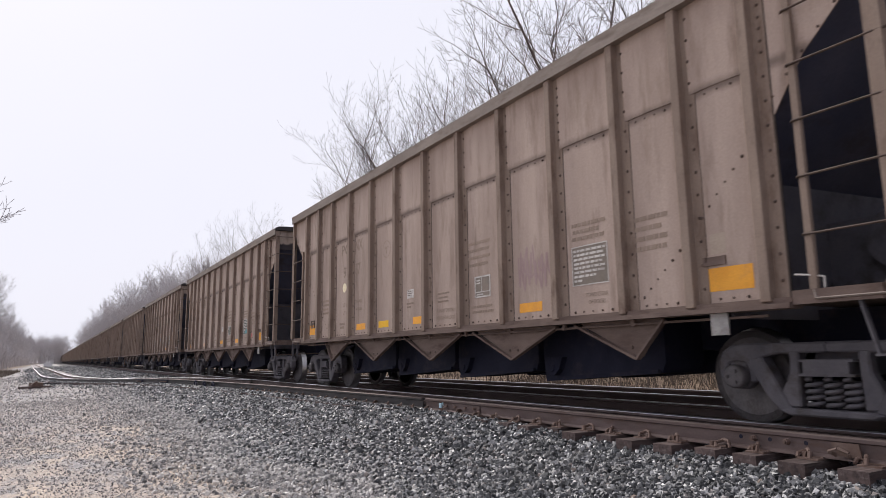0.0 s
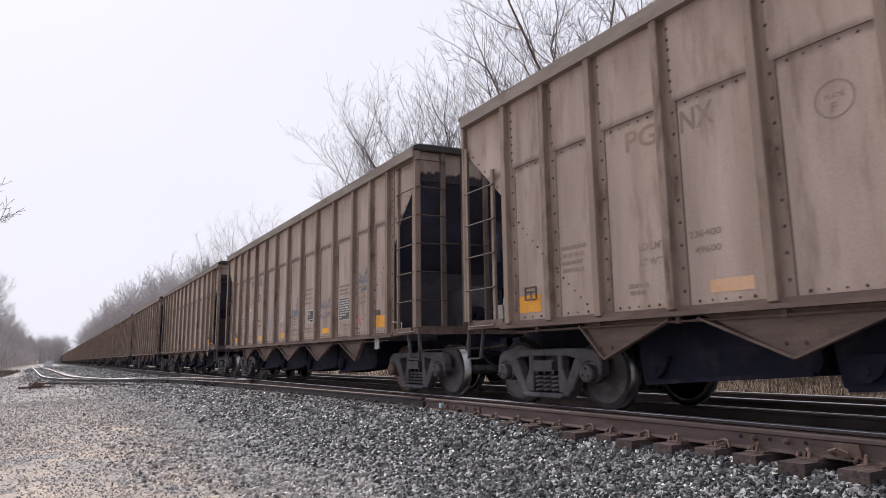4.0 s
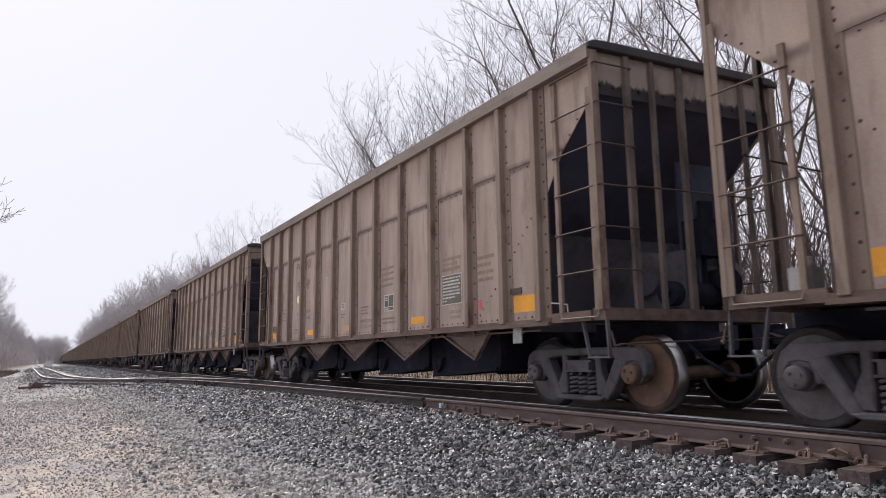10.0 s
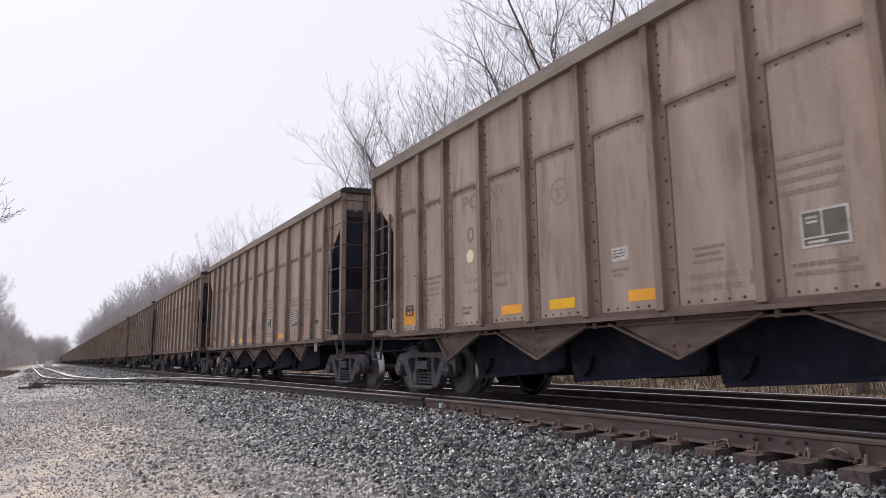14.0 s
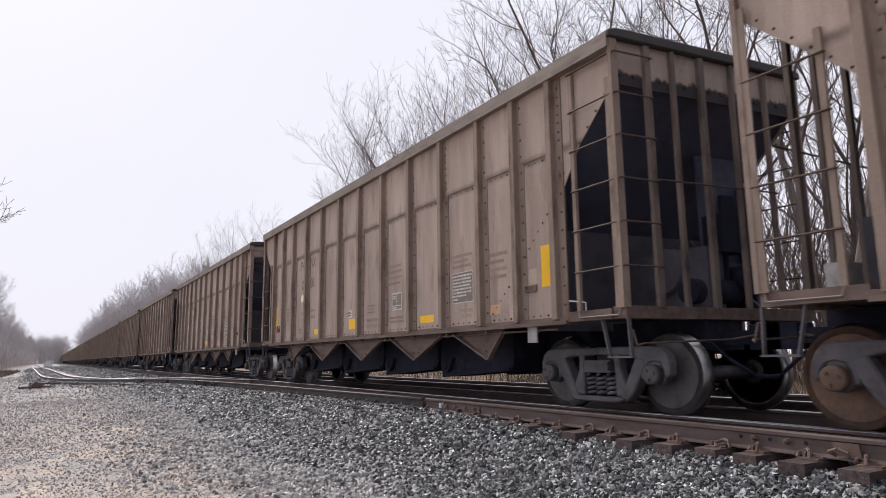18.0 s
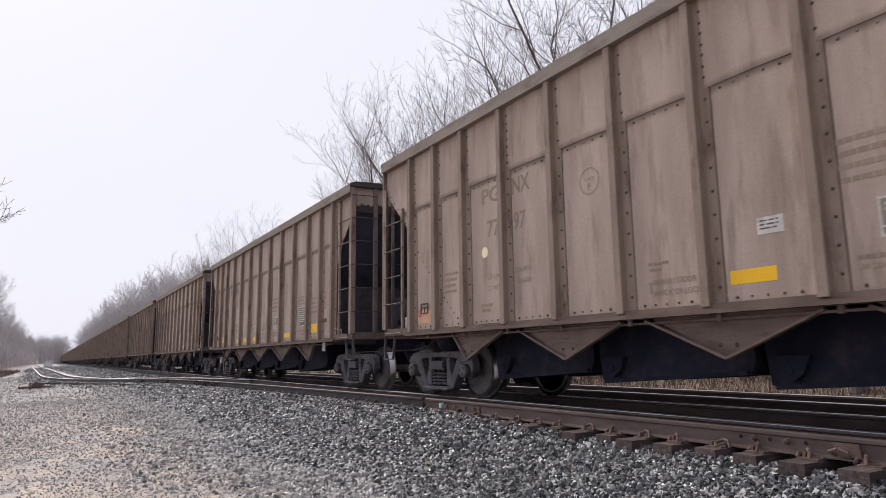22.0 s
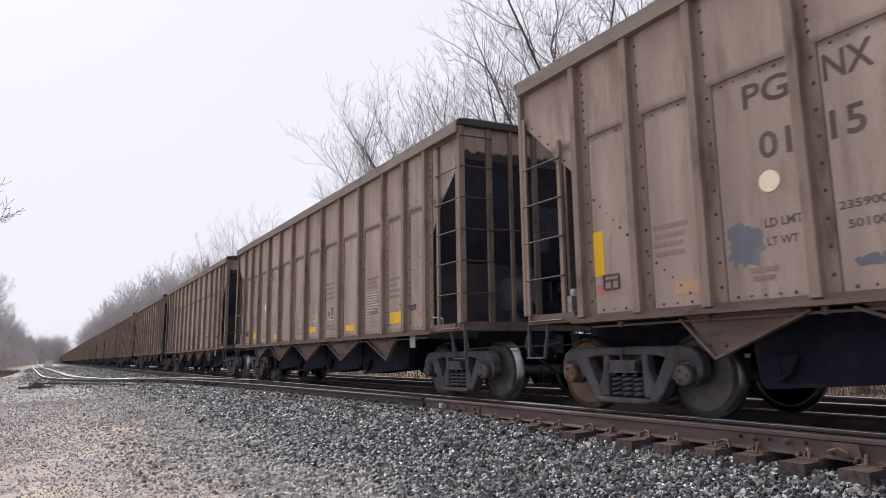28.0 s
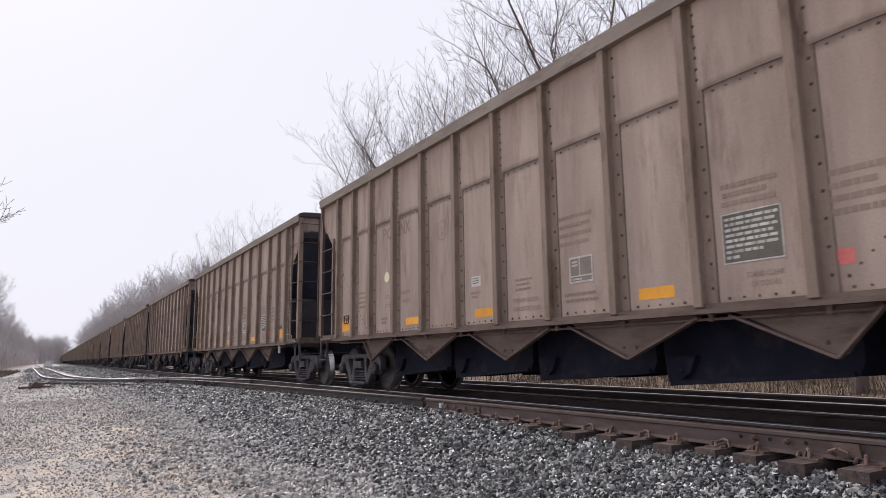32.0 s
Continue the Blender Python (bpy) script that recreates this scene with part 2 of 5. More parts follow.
M["gravel"] = gravel_material()
M["white_box"] = worn("glint_white", (0.7, 0.7, 0.7), (0.82, 0.82, 0.82), 0.5)
M["loose_stone"] = worn("grey_stone", (0.1, 0.1, 0.099), (0.2, 0.197, 0.192), 0.5, 0.0, 1.5, None, None, 9, 0.4, 0.35)
# coal dust on stone, with the shade under the train in the colour
M["shaded_coal_stone"] = worn("coal_dusted_shaded_stone", (0.04, 0.04, 0.048), (0.095, 0.09, 0.096), 0.8, 0.0, 3.0)
M["brush"] = worn("tangled_brush", (0.13, 0.098, 0.082), (0.24, 0.19, 0.165), 0.9, 0.0, 0.5, None, None, 10, 0.1)
M["dark_rim"] = worn("sooty_top_edge", (0.035, 0.032, 0.032), (0.075, 0.065, 0.06), 0.6, 0.0, 2.0)
M["yellow_bright"] = worn("new_yellow_reflector", (0.88, 0.49, 0.02), (0.92, 0.54, 0.03), 0.45, 0.0, 5.0, None, None, 60, 0.05, 0.03)
M["yellow_dull"] = worn("dull_orange_reflector", (0.56, 0.34, 0.2), (0.64, 0.41, 0.26), 0.6, 0.0, 5.0, (0.48, 0.32, 0.22), None, 60, 0.05, 0.1)
M["dust"] = worn("pale_dust", (0.42, 0.34, 0.275), (0.5, 0.41, 0.335), 0.85, 0.0, 4.0, (0.38, 0.3, 0.24), None, 60, 0.1)
M["teal"] = worn("teal_paint", (0.1, 0.3, 0.33), (0.16, 0.38, 0.4), 0.6, 0.0, 8.0)
M["sky_blue"] = worn("light_blue_spray_paint", (0.3, 0.34, 0.43), (0.37, 0.38, 0.44), 0.7, 0.0, 4.0)


def ground_material():
    """Grey ballast by the tracks, worn dirt and gravel beside them, dry litter under the trees."""
    m, n, l, b = base_material("trackside_ground", 0.9)
    v = n.new("ShaderNodeTexVoronoi")
    v.inputs["Scale"].default_value = 17
    geo = n.new("ShaderNodeNewGeometry")
    l.new(geo.outputs["Position"], v.inputs["Vector"])
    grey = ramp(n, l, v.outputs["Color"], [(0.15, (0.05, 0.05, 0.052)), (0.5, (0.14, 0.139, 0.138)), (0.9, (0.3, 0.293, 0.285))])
    # shade of the gaps between stones, multiplied into the grey
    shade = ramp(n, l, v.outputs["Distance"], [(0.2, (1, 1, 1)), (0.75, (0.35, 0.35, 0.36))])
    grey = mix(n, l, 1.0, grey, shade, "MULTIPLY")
    broad = noise_node(n, l, 1.6, 5.0, None, 0.65, True)
    grey = mix(n, l, 1.0, grey, ramp(n, l, broad, [(0.3, (0.5, 0.5, 0.5)), (0.7, (0.97, 0.95, 0.93))]), "MULTIPLY")
    grit = noise_node(n, l, 26, 6.0, None, 0.7, True)
    patch = noise_node(n, l, 0.8, 5.0, (1.0, 0.35, 1.0), 0.6, True)
    dirt = ramp(n, l, patch, [(0.32, (0.34, 0.295, 0.275)), (0.48, (0.48, 0.405, 0.35)), (0.62, (0.62, 0.515, 0.41))])
    pebble = n.new("ShaderNodeTexVoronoi")
    pebble.inputs["Scale"].default_value = 38
    l.new(geo.outputs["Position"], pebble.inputs["Vector"])
    chips = ramp(n, l, pebble.outputs["Color"], [(0.1, (0.15, 0.147, 0.153)), (0.5, (0.335, 0.32, 0.32)), (0.9, (0.58, 0.55, 0.535))])
    spread = ramp(n, l, noise_node(n, l, 2.3, 6.0, (1.0, 0.5, 1.0), 0.7, True), [(0.45, (0, 0, 0)), (0.6, (1, 1, 1))])
    along = n.new("ShaderNodeSeparateXYZ")
    l.new(geo.outputs["Position"], along.inputs[0])
    onward = n.new("ShaderNodeMapRange")
    onward.inputs[1].default_value, onward.inputs[2].default_value = 15.0, 26.0
    onward.inputs[3].default_value, onward.inputs[4].default_value = 0.0, 0.85
    l.new(along.outputs[1], onward.inputs[0])
    stony = n.new("ShaderNodeMath")
    stony.operation = "MAXIMUM"
    l.new(spread, stony.inputs[0])
    l.new(onward.outputs[0], stony.inputs[1])
    dirt = mix(n, l, stony.outputs[0], dirt, chips)
    dirt = mix(n, l, 0.8, dirt, ramp(n, l, grit, [(0.36, (0.42, 0.42, 0.44)), (0.6, (1.18, 1.15, 1.1))]), "MULTIPLY")
    litter = ramp(n, l, noise_node(n, l, 5, 6.0, None, 0.7, True), [(0.3, (0.13, 0.085, 0.055)), (0.7, (0.36, 0.26, 0.18))])
    sep = n.new("ShaderNodeSeparateXYZ")
    l.new(geo.outputs["Position"], sep.inputs[0])
    edge = n.new("ShaderNodeMath")
    edge.operation = "MULTIPLY_ADD"
    l.new(noise_node(n, l, 1.3, 4.0, None, 0.6, True), edge.inputs[0])
    edge.inputs[1].default_value = 2.6
    l.new(sep.outputs[0], edge.inputs[2])
    toe = n.new("ShaderNodeMapRange")
    toe.inputs[1].default_value, toe.inputs[2].default_value = 3.1, 4.1
    l.new(edge.outputs[0], toe.inputs[0])
    col = mix(n, l, toe.outputs[0], dirt, grey)
    for lo, hi in ((14.2, 15.4), (-4.2, -6.5)):
        w = n.new("ShaderNodeMapRange")
        w.inputs[1].default_value, w.inputs[2].default_value = lo, hi
        l.new(edge.outputs[0], w.inputs[0])
        col = mix(n, l, w.outputs[0], col, litter)
    # bed of both tracks: coal dust and the train's shade in one dark colour
    coal = ramp(n, l, grit, [(0.3, (0.03, 0.03, 0.04)), (0.7, (0.085, 0.08, 0.088))])
    near_side, far_side = n.new("ShaderNodeMapRange"), n.new("ShaderNodeMapRange")
    near_side.inputs[1].default_value, near_side.inputs[2].default_value = 6.9, 7.5
    far_side.inputs[1].default_value, far_side.inputs[2].default_value = 13.6, 12.6
    both = n.new("ShaderNodeMath")
    both.operation = "MULTIPLY"
    for w, sock in ((near_side, 0), (far_side, 1)):
        l.new(edge.outputs[0], w.inputs[0])
        l.new(w.outputs[0], both.inputs[sock])
    col = mix(n, l, both.outputs[0], col, coal)
    l.new(col, b.inputs["Base Color"])
    bump(n, l, b, grit, 0.6, 0.02)
    return m


M["ground"] = ground_material()


# ---- mesh helpers ----
def box(bm, x0, x1, y0, y1, z0, z1):
    vs = [bm.verts.new((x, y, z)) for z in (z0, z1) for x, y in ((x0, y0), (x1, y0), (x1, y1), (x0, y1))]
    for f in ((3, 2, 1, 0), (4, 5, 6, 7), (0, 1, 5, 4), (1, 2, 6, 5), (2, 3, 7, 6), (3, 0, 4, 7)):
        bm.faces.new([vs[i] for i in f])


def prism(bm, poly, a0, a1, axis="x"):
    """A polygon given in the two other axes (in xyz order), drawn out along axis from a0 to a1."""
    def at(p, a):
        return {"x": (a, p[0], p[1]), "y": (p[0], a, p[1]), "z": (p[0], p[1], a)}[axis]
    lo = [bm.verts.new(at(p, a0)) for p in poly]
    hi = [bm.verts.new(at(p, a1)) for p in poly]
    k = len(poly)
    fs = [bm.faces.new(lo), bm.faces.new(hi)]
    for i in range(k):
        fs.append(bm.faces.new((lo[i], lo[(i + 1) % k], hi[(i + 1) % k], hi[i])))
    bmesh.ops.recalc_face_normals(bm, faces=fs)


def rod(bm, p, q, r0, r1=None, n=8, caps=True):
    r1 = r0 if r1 is None else r1
    p, q = Vector(p), Vector(q)
    turn = (q - p).to_track_quat("Z", "Y").to_matrix()
    rings = []
    for c, r in ((p, r0), (q, r1)):
        rings.append([bm.verts.new(c + turn @ Vector((r * math.cos(2 * math.pi * i / n), r * math.sin(2 * math.pi * i / n), 0))) for i in range(n)])
    for i in range(n):
        f = bm.faces.new((rings[0][i], rings[0][(i + 1) % n], rings[1][(i + 1) % n], rings[1][i]))
        f.smooth = n > 6
    if caps:
        bm.faces.new(rings[0][::-1])
        bm.faces.new(rings[1])


def bent(bm, pts, r, n=6):
    for a, b in zip(pts, pts[1:]):
        rod(bm, a, b, r, r, n)


def beam(bm, p, q, w, t, across=(1, 0, 0)):
    """A straight bar from p to q, w wide along across and t thick."""
    p, q, a = Vector(p), Vector(q), Vector(across).normalized()
    c = (q - p).cross(a).normalized() * t / 2
    a = a * w / 2
    v = [bm.verts.new(e + s * a + u * c) for e in (p, q) for s, u in ((-1, -1), (1, -1), (1, 1), (-1, 1))]
    fs = [bm.faces.new([v[i] for i in f]) for f in ((3, 2, 1, 0), (4, 5, 6, 7), (0, 1, 5, 4), (1, 2, 6, 5), (2, 3, 7, 6), (3, 0, 4, 7))]
    bmesh.ops.recalc_face_normals(bm, faces=fs)


def lathe(bm, profile, n=28):
    """A profile of (x, radius) turned round the x axis."""
    rings = [[bm.verts.new((x, r * math.cos(2 * math.pi * i / n), r * math.sin(2 * math.pi * i / n))) for i in range(n)] for x, r in profile]
    fs = []
    for a, b in zip(rings, rings[1:]):
        for i in range(n):
            f = bm.faces.new((a[i], a[(i + 1) % n], b[(i + 1) % n], b[i]))
            f.smooth = True
            fs.append(f)
    fs += [bm.faces.new(rings[0]), bm.faces.new(rings[-1])]
    bmesh.ops.recalc_face_normals(bm, faces=fs)


def soften(bm, width=0.006):
    sharp = [e for e in bm.edges if len(e.link_faces) == 2 and e.calc_face_angle(0) > 0.6]
    bmesh.ops.bevel(bm, geom=sharp, offset=width, segments=1, affect="EDGES", clamp_overlap=True)


def to_mesh(name, bm, material):
    me = bpy.data.meshes.new(name)
    bm.to_mesh(me)
    bm.free()
    me.materials.append(material)
    return me


def part(name, bm, material, parent, label="", at=None):
    """Links a bmesh, or a mesh that exists, as one mesh object under a thing or a part."""
    me = bm if isinstance(bm, bpy.types.Mesh) else to_mesh(name, bm, material)
    ob = new(name, me)
    ob.parent = parent
    if at:
        ob.matrix_basis = at if isinstance(at, Matrix) else pose(*at)
    return tagged(ob, label)


def shape(*steps):
    """A bmesh made by a row of (function, arguments...)."""
    bm = bmesh.new()
    for fn, *args in steps:
        fn(bm, *args)
    return bm

# ---- ground ----
XC = 6.935          # middle of the train's track
RAIL = 0.7525       # half the distance between rail middles
XC2 = 10.05         # middle of the second track
# middle line of the siding's near rail, as it leaves the main line (y, x, z)
SIDING = ((-14, 5.6, 0), (8, 5.62, 0), (13.5, 5.36, 0), (20.5, 4.86, 0), (27.7, 3.95, -0.02), (34.5, 2.6, -0.12), (39.5, 1.35, -0.2), (44, 0.45, -0.23),
          (49, -0.2, -0.24), (58, -0.62, -0.23), (81, -1.2, -0.22), (120, -2.2, -0.22), (180, -3.65, -0.22), (300, -6.6, -0.22))


def siding_at(y):
    """x and z of the siding's near rail at y, by a smooth curve through its stations."""
    s = SIDING
    y = min(max(y, s[0][0]), s[-1][0] - 0.001)
    i = max(j for j in range(len(s) - 1) if s[j][0] <= y)
    a, b = s[i], s[i + 1]
    h = b[0] - a[0]
    p, q = s[max(i - 1, 0)], s[min(i + 2, len(s) - 1)]
    t = (y - a[0]) / h
    out = []
    for c in (1, 2):
        m0 = (b[c] - p[c]) / (b[0] - p[0]) * h
        m1 = (q[c] - a[c]) / (q[0] - a[0]) * h
        out.append((2 * t**3 - 3 * t**2 + 1) * a[c] + (t**3 - 2 * t**2 + t) * m0 + (3 * t**2 - 2 * t**3) * b[c] + (t**3 - t**2) * m1)
    return out


def ground_z(x, y):
    sx, sz = siding_at(y)
    k = min(max((y - 5.0) / 4.5, 0), 1)
    crest = -0.29 + 0.085 * k * k * (3 - 2 * k)      # ballast stands lower by the bare tie ends
    edge = sx - 0.30
    low = -0.74 + 0.12 * min(max((y - 20) / 40, 0), 1)
    wave = 0.035 * noise.noise((x * 0.7, y * 0.45, 0)) + 0.012 * noise.noise((x * 3, y * 3, 4))
    if x > 12.0:
        d = x - 12.0
        bed = -0.235 - 0.5 * min(d / 2.2, 1) + (0.85 * min((d - 2.2) / 4.0, 1) if d > 2.2 else 0)
        return bed + wave * min(d, 2.0) * 1.5
    if x >= edge:
        bed = crest if x < sx + 0.1 else -0.25
        return bed + (sz if x < sx + 2.1 else 0) + wave * 0.2
    z = crest + sz - 0.02 - (edge - x) * (0.18 if y < 30 else 0.3)
    d = z - low
    if d > 0.12:
        return z + wave * 0.7
    return low + (0.12 * math.exp((d - 0.12) / 0.12) if d > -3 else 0) + wave


def grid_axis(near, far, step, growth):
    out, v, d = [near], near, step
    while v < far:
        v += d
        d *= growth
        out.append(v)
    return out


def build_ground():
    xs = [-v for v in reversed(grid_axis(0.0, 1500, 0.3, 1.09))][:-1] + [0.3 * i for i in range(60)] + grid_axis(18.0, 1500, 0.6, 1.14)
    ys = [-v for v in reversed(grid_axis(0.0, 1500, 0.5, 1.2))][:-1] + [0.3 * i for i in range(120)] + grid_axis(36.0, 2500, 0.7, 1.06)
    verts = [(x, y, ground_z(x, y)) for y in ys for x in xs]
    w = len(xs)
    faces = [(j * w + i, j * w + i + 1, (j + 1) * w + i + 1, (j + 1) * w + i) for j in range(len(ys) - 1) for i in range(w - 1)]
    me = bpy.data.meshes.new("ground")
    me.from_pydata(verts, [], faces)
    me.materials.append(M["ground"])
    for p in me.polygons:
        p.use_smooth = True
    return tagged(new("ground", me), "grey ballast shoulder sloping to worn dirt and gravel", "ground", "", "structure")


ground = build_ground()


# ---- rails, ties ----
RAIL_PROFILE = ((-0.07, -0.186), (0.07, -0.186), (0.07, -0.176), (0.012, -0.158), (0.009, -0.052), (0.036, -0.04), (0.037, -0.014), (0.034, -0.006), (0.025, -0.0015), (0.0, 0.0),
                (-0.025, -0.0015), (-0.034, -0.006), (-0.037, -0.014), (-0.036, -0.04), (-0.009, -0.052), (-0.012, -0.158), (-0.07, -0.176))


def rail_mesh(name, stations, top, web=None):
    """A rail swept through stations of (x, y, z), its top in a second material."""
    bm = bmesh.new()
    rings = []
    for i, (x, y, z) in enumerate(stations):
        a, b = stations[max(i - 1, 0)], stations[min(i + 1, len(stations) - 1)]
        d = Vector((b[0] - a[0], b[1] - a[1], 0)).normalized()
        n = Vector((d.y, -d.x, 0))
        rings.append([bm.verts.new((x + n.x * u, y + n.y * u, z + v)) for u, v in RAIL_PROFILE])
    k = len(RAIL_PROFILE)
    for a, b in zip(rings, rings[1:]):
        for i in range(k):
            f = bm.faces.new((a[i], a[(i + 1) % k], b[(i + 1) % k], b[i]))
            f.material_index = 1 if 6 <= i <= 11 else 0
            f.smooth = 6 <= i <= 11
    bm.faces.new(rings[0]), bm.faces.new(rings[-1])
    bmesh.ops.recalc_face_normals(bm, faces=bm.faces[:])
    me = to_mesh(name, bm, web or M["rail"])
    me.materials.append(top)
    return me


def straight(x, y0, y1, z=0.0):
    return [(x, y0, z), (x, (y0 + y1) / 2, z), (x, y1, z)]


def siding_run(off, y0, y1, step):
    out, y = [], y0
    while y <= y1:
        sx, sz = siding_at(y)
        out.append((sx + off, y, sz))
        y += step if y < 70 else step * 4
    return out


for nm, xm, lab in (("main_track", XC, "rails under the coal train, polished by wheels"), ("second_track", XC2, "polished rails of the second track behind the train")):
    trk = tagged(new(nm), lab, "railway track", "", "structure")
    for sgn in (-1, 1):
        part("rail", rail_mesh("rail", straight(xm + sgn * RAIL, -60, 1500), M["railtop"]), None, trk)
siding = tagged(new("siding_track"), "brown rusty rails of a siding curving away from the main line", "railway track", "", "structure")
part("rail", rail_mesh("rail", siding_run(0, -14, 10.1, 1.0), M["dulltop"]), None, siding, "rusty brown rail")
part("rail", rail_mesh("rail", siding_run(0, 10.12, 32.13, 1.0), M["dulltop"], M["dark_rail"]), None, siding, "rusty brown rail")
part("rail", rail_mesh("rail", siding_run(0, 32.13, 290, 1.0), M["railtop"], M["dark_rail"]), None, siding)
part("rail", rail_mesh("rail", siding_run(1.505, 23.5, 290, 1.0), M["railtop"]), None, siding)


def tie_mesh(length):
    bm = bmesh.new()
    box(bm, 0, length, -0.115, 0.115, -0.18, 0)
    soften(bm, 0.012)
    return to_mesh("tie", bm, M["tie"])


main_track = bpy.data.objects["main_track"]
second_track = bpy.data.objects["second_track"]
rng = random.Random(5)
long_tie, short_tie = tie_mesh(3.12), tie_mesh(2.6)
plate_me = to_mesh("tie_plate", shape((box, -0.17, 0.17, -0.09, 0.09, 0, 0.014), (box, -0.095, -0.075, -0.09, 0.09, 0.014, 0.026), (box, 0.075, 0.095, -0.09, 0.09, 0.014, 0.026)), M["plate"])
clip_me = to_mesh("rail_clip", shape((bent, [(-0.15, -0.06, 0.0), (-0.13, -0.05, 0.055), (-0.09, 0.0, 0.068), (-0.06, 0.045, 0.045), (-0.11, 0.075, 0.035), (-0.15, 0.06, 0.0)], 0.016, 6)), M["plate"])
spike_me = to_mesh("spike", shape((box, -0.012, 0.012, -0.012, 0.012, 0, 0.03), (box, -0.012, 0.03, -0.018, 0.018, 0.03, 0.045)), M["plate"])
y, n = -3.0, 0
while y < 44:
    sx, sz = siding_at(y)
    if y < 12:
        part("tie", long_tie, None, main_track, "", pose(sx - 0.3 + rng.uniform(-0.12, 0.07), y, -0.2 + rng.uniform(-0.004, 0.002), 0, 0, rng.uniform(-1.2, 1.2)))
    elif y < 30:
        part("tie", short_tie, None, main_track, "", pose(XC - 1.3, y, -0.2, 0, 0, rng.uniform(-1, 1)))
    if y > 12:
        part("tie", short_tie, None, siding, "", pose(sx - 0.55, y, sz - 0.2 - (0.01 if y < 30 else 0), 0, 0, rng.uniform(-1, 1)))
    if y < 20:
        part("tie_plate", plate_me, None, siding, "", pose(sx, y, sz - 0.2))
        part("rail_clip", clip_me, None, siding, "", pose(sx, y + rng.uniform(-0.03, 0.03), sz - 0.19, 0, 0, rng.uniform(-25, 25)))
        part("spike", spike_me, None, siding, "", pose(sx - 0.1, y + 0.06, sz - 0.19))
    if y < 14:
        part("tie_plate", plate_me, None, main_track, "", pose(XC - RAIL, y, -0.2))
    y += rng.uniform(0.42, 0.49)
    n += 1
# bolted joint, empty bolt holes and a clamp on the near rail
part("joint_bar", shape((box, 5.583, 5.607, 8.42, 9.5, -0.15, -0.05), (box, 5.57, 5.607, 8.42, 9.5, -0.16, -0.148)), M["rail"], siding, "bolted steel joint bar")
for yy in (8.55, 8.8, 9.1, 9.35):
    part("bolt", shape((rod, (5.583, yy, -0.1), (5.548, yy, -0.1), 0.024, 0.022, 6)), M["plate"], siding)
part("paint_flag", shape((box, 5.572, 5.582, 9.47, 9.62, -0.155, -0.02), (box, 5.545, 5.572, 9.5, 9.56, -0.14, -0.06)), M["flake"], siding, "pale blue marker on the rail joint")
# each hole is a dark disc on the web, its shade put in the colour
for yy in (4.04, 3.75, 3.42):
    part("bolt_hole", shape((rod, (5.5885, yy, -0.082), (5.592, yy, -0.082), 0.019, 0.019, 10)), M["under"], siding, "dark disc drawn for an empty bolt hole")
for yy in (3.9, 3.585):
    part("bolt", shape((rod, (5.592, yy, -0.085), (5.55, yy, -0.085), 0.03, 0.026, 6), (rod, (5.55, yy, -0.085), (5.53, yy, -0.085), 0.015, 0.013, 8)), M["plate"], siding)
part("rail_clamp", shape((prism, ((2.98, -0.045), (3.2, -0.05), (3.15, -0.15), (2.96, -0.16)), 5.572, 5.588), (bent, [(5.57, 3.16, -0.15), (5.53, 3.2, -0.12), (5.52, 3.12, -0.09), (5.53, 3.04, -0.12), (5.55, 3.05, -0.15)], 0.016, 6)), M["plate"], siding)

# joints and rail braces further along the near rail
for yy in (28.0, 31.0):
    sx, sz = siding_at(yy)
    bar = part("joint_bar", shape((box, -0.055, -0.012, -0.45, 0.45, -0.165, -0.035)), M["under"], siding, "dark bolted joint bar", pose(sx, yy, sz, 0, 0, 9))
    for d in (-0.3, -0.1, 0.1, 0.3):
        part("bolt", shape((rod, (-0.055, d, -0.1), (-0.1, d, -0.1), 0.03, 0.028, 6)), M["plate"], bar)
for yy in (22.3, 23.2, 24.1):
    sx, sz = siding_at(yy)
    part("rail_brace", shape((bent, [(-0.1, 0.18, -0.2), (-0.12, 0.16, -0.08), (-0.13, 0.02, -0.02), (-0.13, -0.12, -0.06), (-0.12, -0.18, -0.2)], 0.035, 7), (box, -0.2, -0.02, -0.2, 0.2, -0.215, -0.19)), M["under"], siding, "dark curved rail brace", pose(sx, yy, sz))

# ---- coal hopper cars ----
POSTS = (-6.15, -5.35, -4.45, -3.32, -2.19, -1.05, 0.08, 1.19, 2.3, 3.4, 4.45, 5.33, 6.2)
SIDE, SKIN, BODY_END = 1.59, 1.49, 7.2
NOSE, TAIL = 0.08, 0.1       # how much further the ends reach on the leading and the trailing side
SILL, SEAM, RIM0, RIM1 = 1.145, 3.29, 4.25, 4.435
TRUCK_AT, AXLE, WHEEL_R = {-1: -6.33, 1: 6.06}, 0.889, 0.457
VTIPS = (-4.55, -2.3, -0.05, 2.2, 4.45)
RUNGS = (1.66, 2.16, 2.66, 3.17, 3.68, 4.18)


